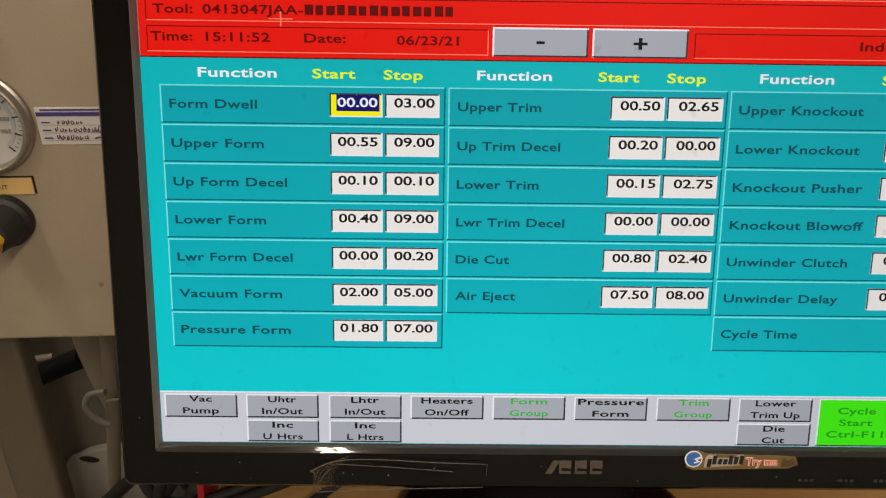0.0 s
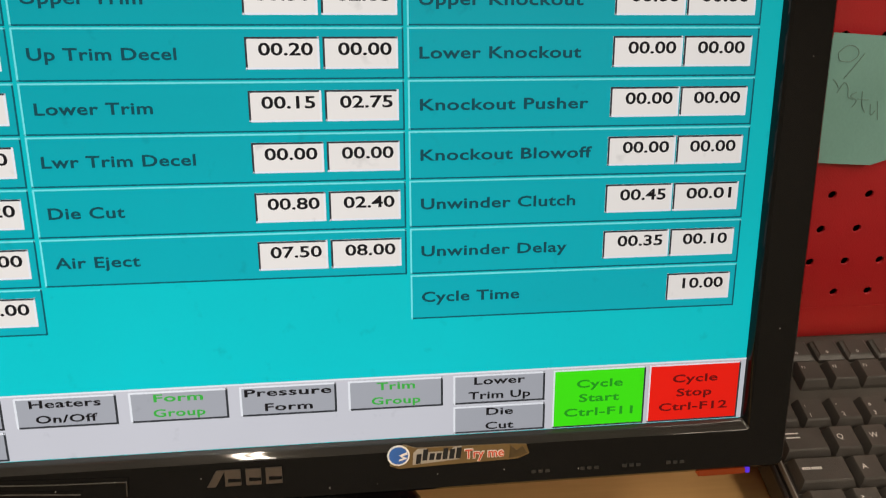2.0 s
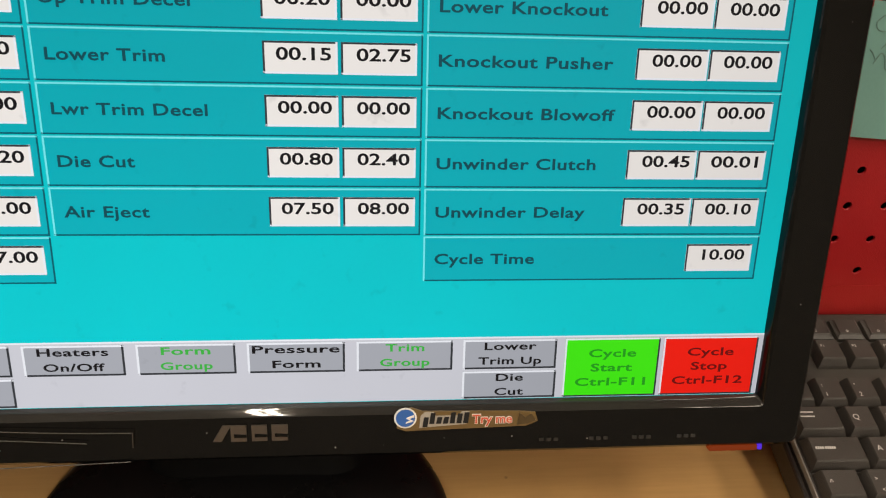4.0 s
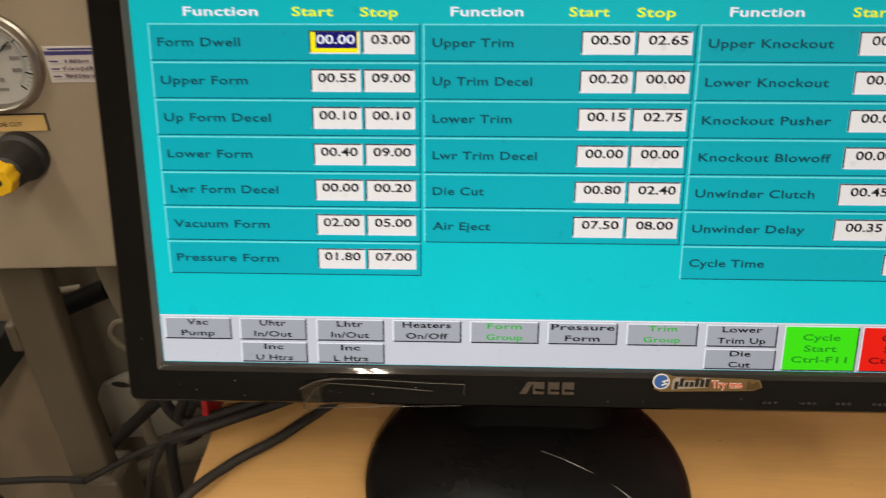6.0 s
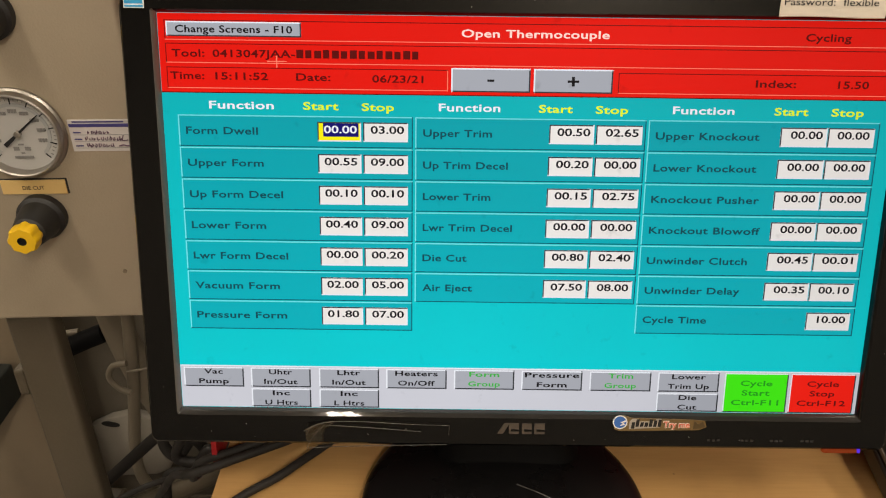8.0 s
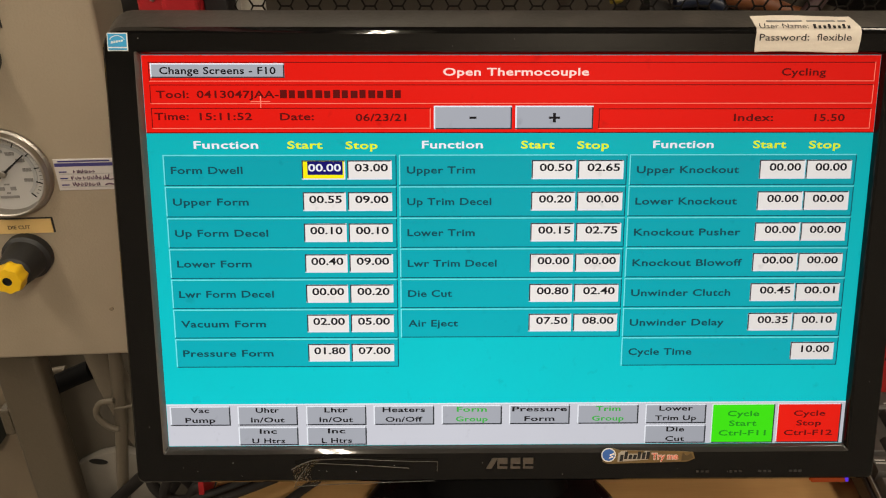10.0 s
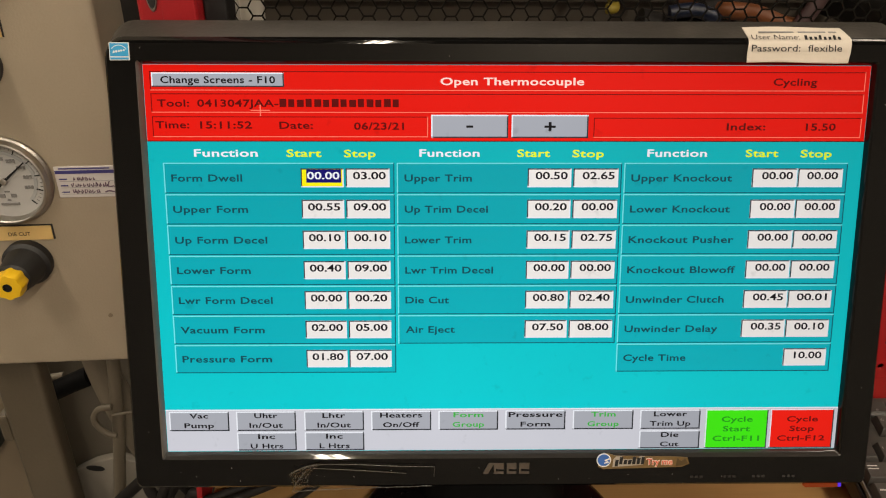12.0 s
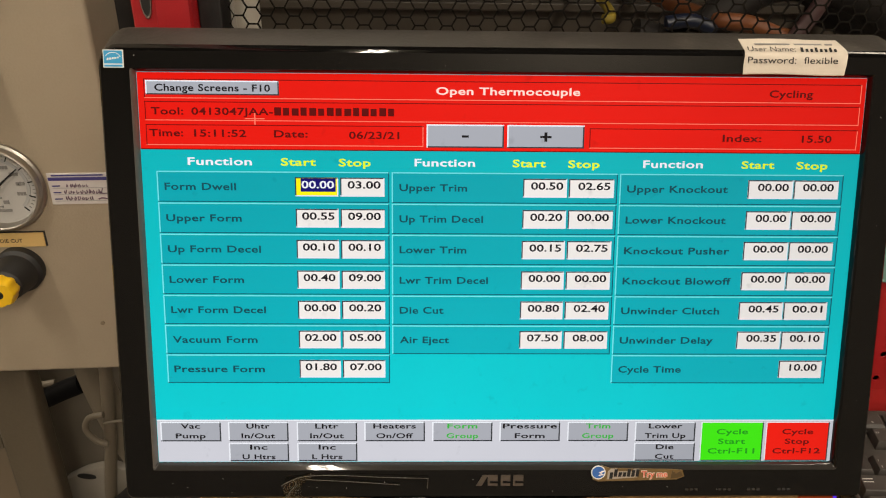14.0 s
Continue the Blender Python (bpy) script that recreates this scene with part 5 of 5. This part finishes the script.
cab = thing("machine_cabinet", "dull brown machine cabinet seen through the mesh guard", "machine", at(0, 0, 0))
part("housing", box(-0.310, 1.30, 0.72, 1.30, -Z0 + 0.10, 0.70, 0.01), MACHINE, cab)
for z in (-0.02, 0.045, 0.12):
    part("ledge", box(-0.310, 1.30, 0.700, 0.7195, z, z + 0.012, 0.002), MACHINE, cab)
# unseen board, added to keep light off what shows through the mesh
part("shade_board", box(-0.310, 1.30, 0.27, 0.7195, 0.42, 0.44, 0.004), MACHINE, cab, "unseen brown board added to shade the hoses")
part("plinth", box(-0.20, 1.28, 0.76, 1.28, -Z0, -Z0 + 0.0995, 0.004), BLACK_STEEL, cab)
pipe = thing("pale_conduit", "pale vertical conduit behind the mesh guard", "pipe", at(0, 0, 0))
part("conduit", sweep([(-0.250, 0.45, -Z0), (-0.252, 0.45, -0.4), (-0.256, 0.45, 0.5)], 0.014, 14), PALE, pipe, smooth=True)


def hose(name, pts, r, mat, label, category="hose", flat=1.0, **kw):
    t = thing(name, label, category, at(0, 0, 0))
    part("line", sweep(pts, r, 12, 7, flat), mat, t, smooth=True)
    return t


hose("air_hose", [(-0.448, 0.35, -0.22), (-0.453, 0.35, -0.313), (-0.460, 0.35, -0.377), (-0.470, 0.35, -0.455), (-0.485, 0.35, -0.541), (-0.490, 0.35, -0.598), (-0.482, 0.35, -0.634), (-0.464, 0.35, -0.645), (-0.430, 0.35, -0.625), (-0.36, 0.36, -0.58)], 0.0082, HOSE, "grey-beige air hose hanging in a loop")
hose("vacuum_hose", [(-0.510, 0.41, -0.24), (-0.500, 0.40, -0.345), (-0.494, 0.40, -0.396), (-0.482, 0.40, -0.452), (-0.466, 0.40, -0.505), (-0.445, 0.40, -0.548), (-0.40, 0.42, -0.60)], 0.021, HOSE, "thick beige vacuum hose behind the display")
hose("pale_hose_clip", [(-0.463, 0.335, -0.395), (-0.482, 0.335, -0.400), (-0.490, 0.335, -0.418), (-0.480, 0.335, -0.437), (-0.466, 0.335, -0.444)], 0.0040, HOSE, "pale curved plastic hose clip", "clip")
hose("pale_wire", [(-0.462, 0.33, -0.405), (-0.440, 0.33, -0.400), (-0.405, 0.33, -0.392)], 0.002, HOSE, "thin pale wire behind the display", "wire")
hose("black_strap", [(-0.592, 0.40, -0.430), (-0.566, 0.40, -0.418), (-0.540, 0.40, -0.405), (-0.516, 0.40, -0.394)], 0.014, NECK, "short thick black rubber strap", "strap", 0.8)
hose("pale_strap_end", [(-0.600, 0.41, -0.410), (-0.578, 0.41, -0.405), (-0.556, 0.41, -0.401)], 0.005, HOSE, "short pale hose end above the black strap", "hose")
hose("signal_cable", [(-0.647, 0.205, -0.543), (-0.588, 0.200, -0.532), (-0.530, 0.194, -0.520), (-0.482, 0.182, -0.507)], 0.004, CABLE, "thin dark cable strung to the post", "cable")
hose("coiled_cable", [(-0.647, 0.205, -0.545), (-0.621, 0.20, -0.548), (-0.606, 0.20, -0.572), (-0.602, 0.20, -0.610), (-0.615, 0.20, -0.640), (-0.628, 0.20, -0.600), (-0.640, 0.20, -0.565), (-0.652, 0.20, -0.549)], 0.0035, CABLE, "loop of black cable hanging down", "cable")
hose("brace_rod", [(-0.560, 0.30, -0.622), (-0.48, 0.30, -0.540), (-0.405, 0.30, -0.464)], 0.008, CABLE, "dark slanted brace rod", "rod")
hose("display_cable", [(-0.06, 0.085, -0.085), (-0.11, 0.075, -0.19), (-0.160, 0.030, -0.206), (-0.215, -0.004, -0.205), (-0.245, -0.012, -0.212), (-0.262, 0.005, -0.248), (-0.289, 0.085, -0.325), (-0.330, 0.14, -0.385), (-0.372, 0.185, -0.444), (-0.405, 0.19, -0.463), (-0.439, 0.188, -0.483), (-0.480, 0.182, -0.506)], 0.0035, CABLE, "black display cable trailing over the bench edge", "cable")
hose("power_cable", [(-0.04, 0.085, -0.085), (-0.10, 0.055, -0.196), (-0.165, 0.016, -0.206), (-0.214, -0.014, -0.205), (-0.250, -0.024, -0.213), (-0.285, 0.020, -0.262), (-0.318, 0.060, -0.325), (-0.345, 0.090, -0.380), (-0.366, 0.100, -0.445), (-0.378, 0.100, -0.560), (-0.38, 0.10, -0.75)], 0.0035, CABLE, "black power cable trailing over the bench edge", "cable")
hose("grey_data_cable", [(-0.07, 0.075, -0.100), (-0.115, 0.045, -0.200), (-0.170, -0.020, -0.2075), (-0.205, -0.052, -0.2075), (-0.231, -0.087, -0.2085), (-0.262, -0.125, -0.245), (-0.275, -0.15, -0.40), (-0.27, -0.14, -0.70)], 0.0035, CABLE, "dark data cable trailing over the bench corner", "cable")
hose("grey_pipe", [(-0.540, 0.30, -0.648), (-0.519, 0.30, -0.640), (-0.455, 0.30, -0.609), (-0.367, 0.30, -0.560), (-0.27, 0.31, -0.50)], 0.0135, SHADED_PAINT, "dull brown pipe crossing behind the bench", "pipe")
# added panel that only supplies the dark area below the pipe
tray = thing("dark_panel", "dark panel added for the dark area below the pipe", "tray", at(0, 0, 0))
part("dark_panel_wall", box(-0.528, -0.25, 0.42, 0.425, -Z0, -0.735, 0.001), STRIP_BROWN, tray)
part("dark_panel_floor", box(-0.528, -0.25, 0.4255, 0.50, -0.90, -0.894, 0.001), BLACK_STEEL, tray)
hose("tangled_cable", [(-0.345, 0.22, -0.36), (-0.383, 0.22, -0.412), (-0.371, 0.22, -0.444), (-0.348, 0.22, -0.415), (-0.335, 0.22, -0.442), (-0.363, 0.22, -0.466), (-0.391, 0.22, -0.485), (-0.40, 0.22, -0.60)], 0.0065, CABLE, "black cable bunched up beside the bench", "cable")
hose("tangled_cable", [(-0.320, 0.20, -0.34), (-0.352, 0.20, -0.395), (-0.362, 0.20, -0.425), (-0.338, 0.20, -0.430), (-0.322, 0.20, -0.410), (-0.300, 0.20, -0.44), (-0.29, 0.20, -0.60)], 0.006, CABLE, "black cable bunched up beside the bench", "cable")
# things that show through the mesh
hose("orange_hose", [(0.240, 0.73, 0.08), (0.255, 0.50, 0.088), (0.268, 0.40, 0.094), (0.300, 0.40, 0.090), (0.335, 0.40, 0.078), (0.365, 0.41, 0.072)], 0.0095, ORANGE, "orange hose behind the mesh guard")
hose("pink_hose", [(0.335, 0.39, 0.060), (0.352, 0.39, 0.086), (0.370, 0.39, 0.122), (0.384, 0.39, 0.18)], 0.0085, PINK, "faded pink hose rising behind the mesh guard")
hose("blue_hose", [(0.208, 0.40, 0.090), (0.235, 0.40, 0.093), (0.262, 0.40, 0.084)], 0.008, BLUE, "dark blue hose end behind the mesh guard")
hose("dark_hose", [(0.180, 0.42, 0.07), (0.24, 0.42, 0.066), (0.32, 0.42, 0.13), (0.42, 0.42, 0.12), (0.50, 0.50, 0.07), (0.52, 0.73, 0.05)], 0.022, CABLE, "thick black hose behind the mesh guard")
hose("yellow_cap", [(0.139, 0.40, 0.094), (0.150, 0.41, 0.094), (0.160, 0.50, 0.093), (0.165, 0.73, 0.09)], 0.0055, DIM_YELLOW, "small yellow cap darkened for the dim space behind the mesh guard", "cap")
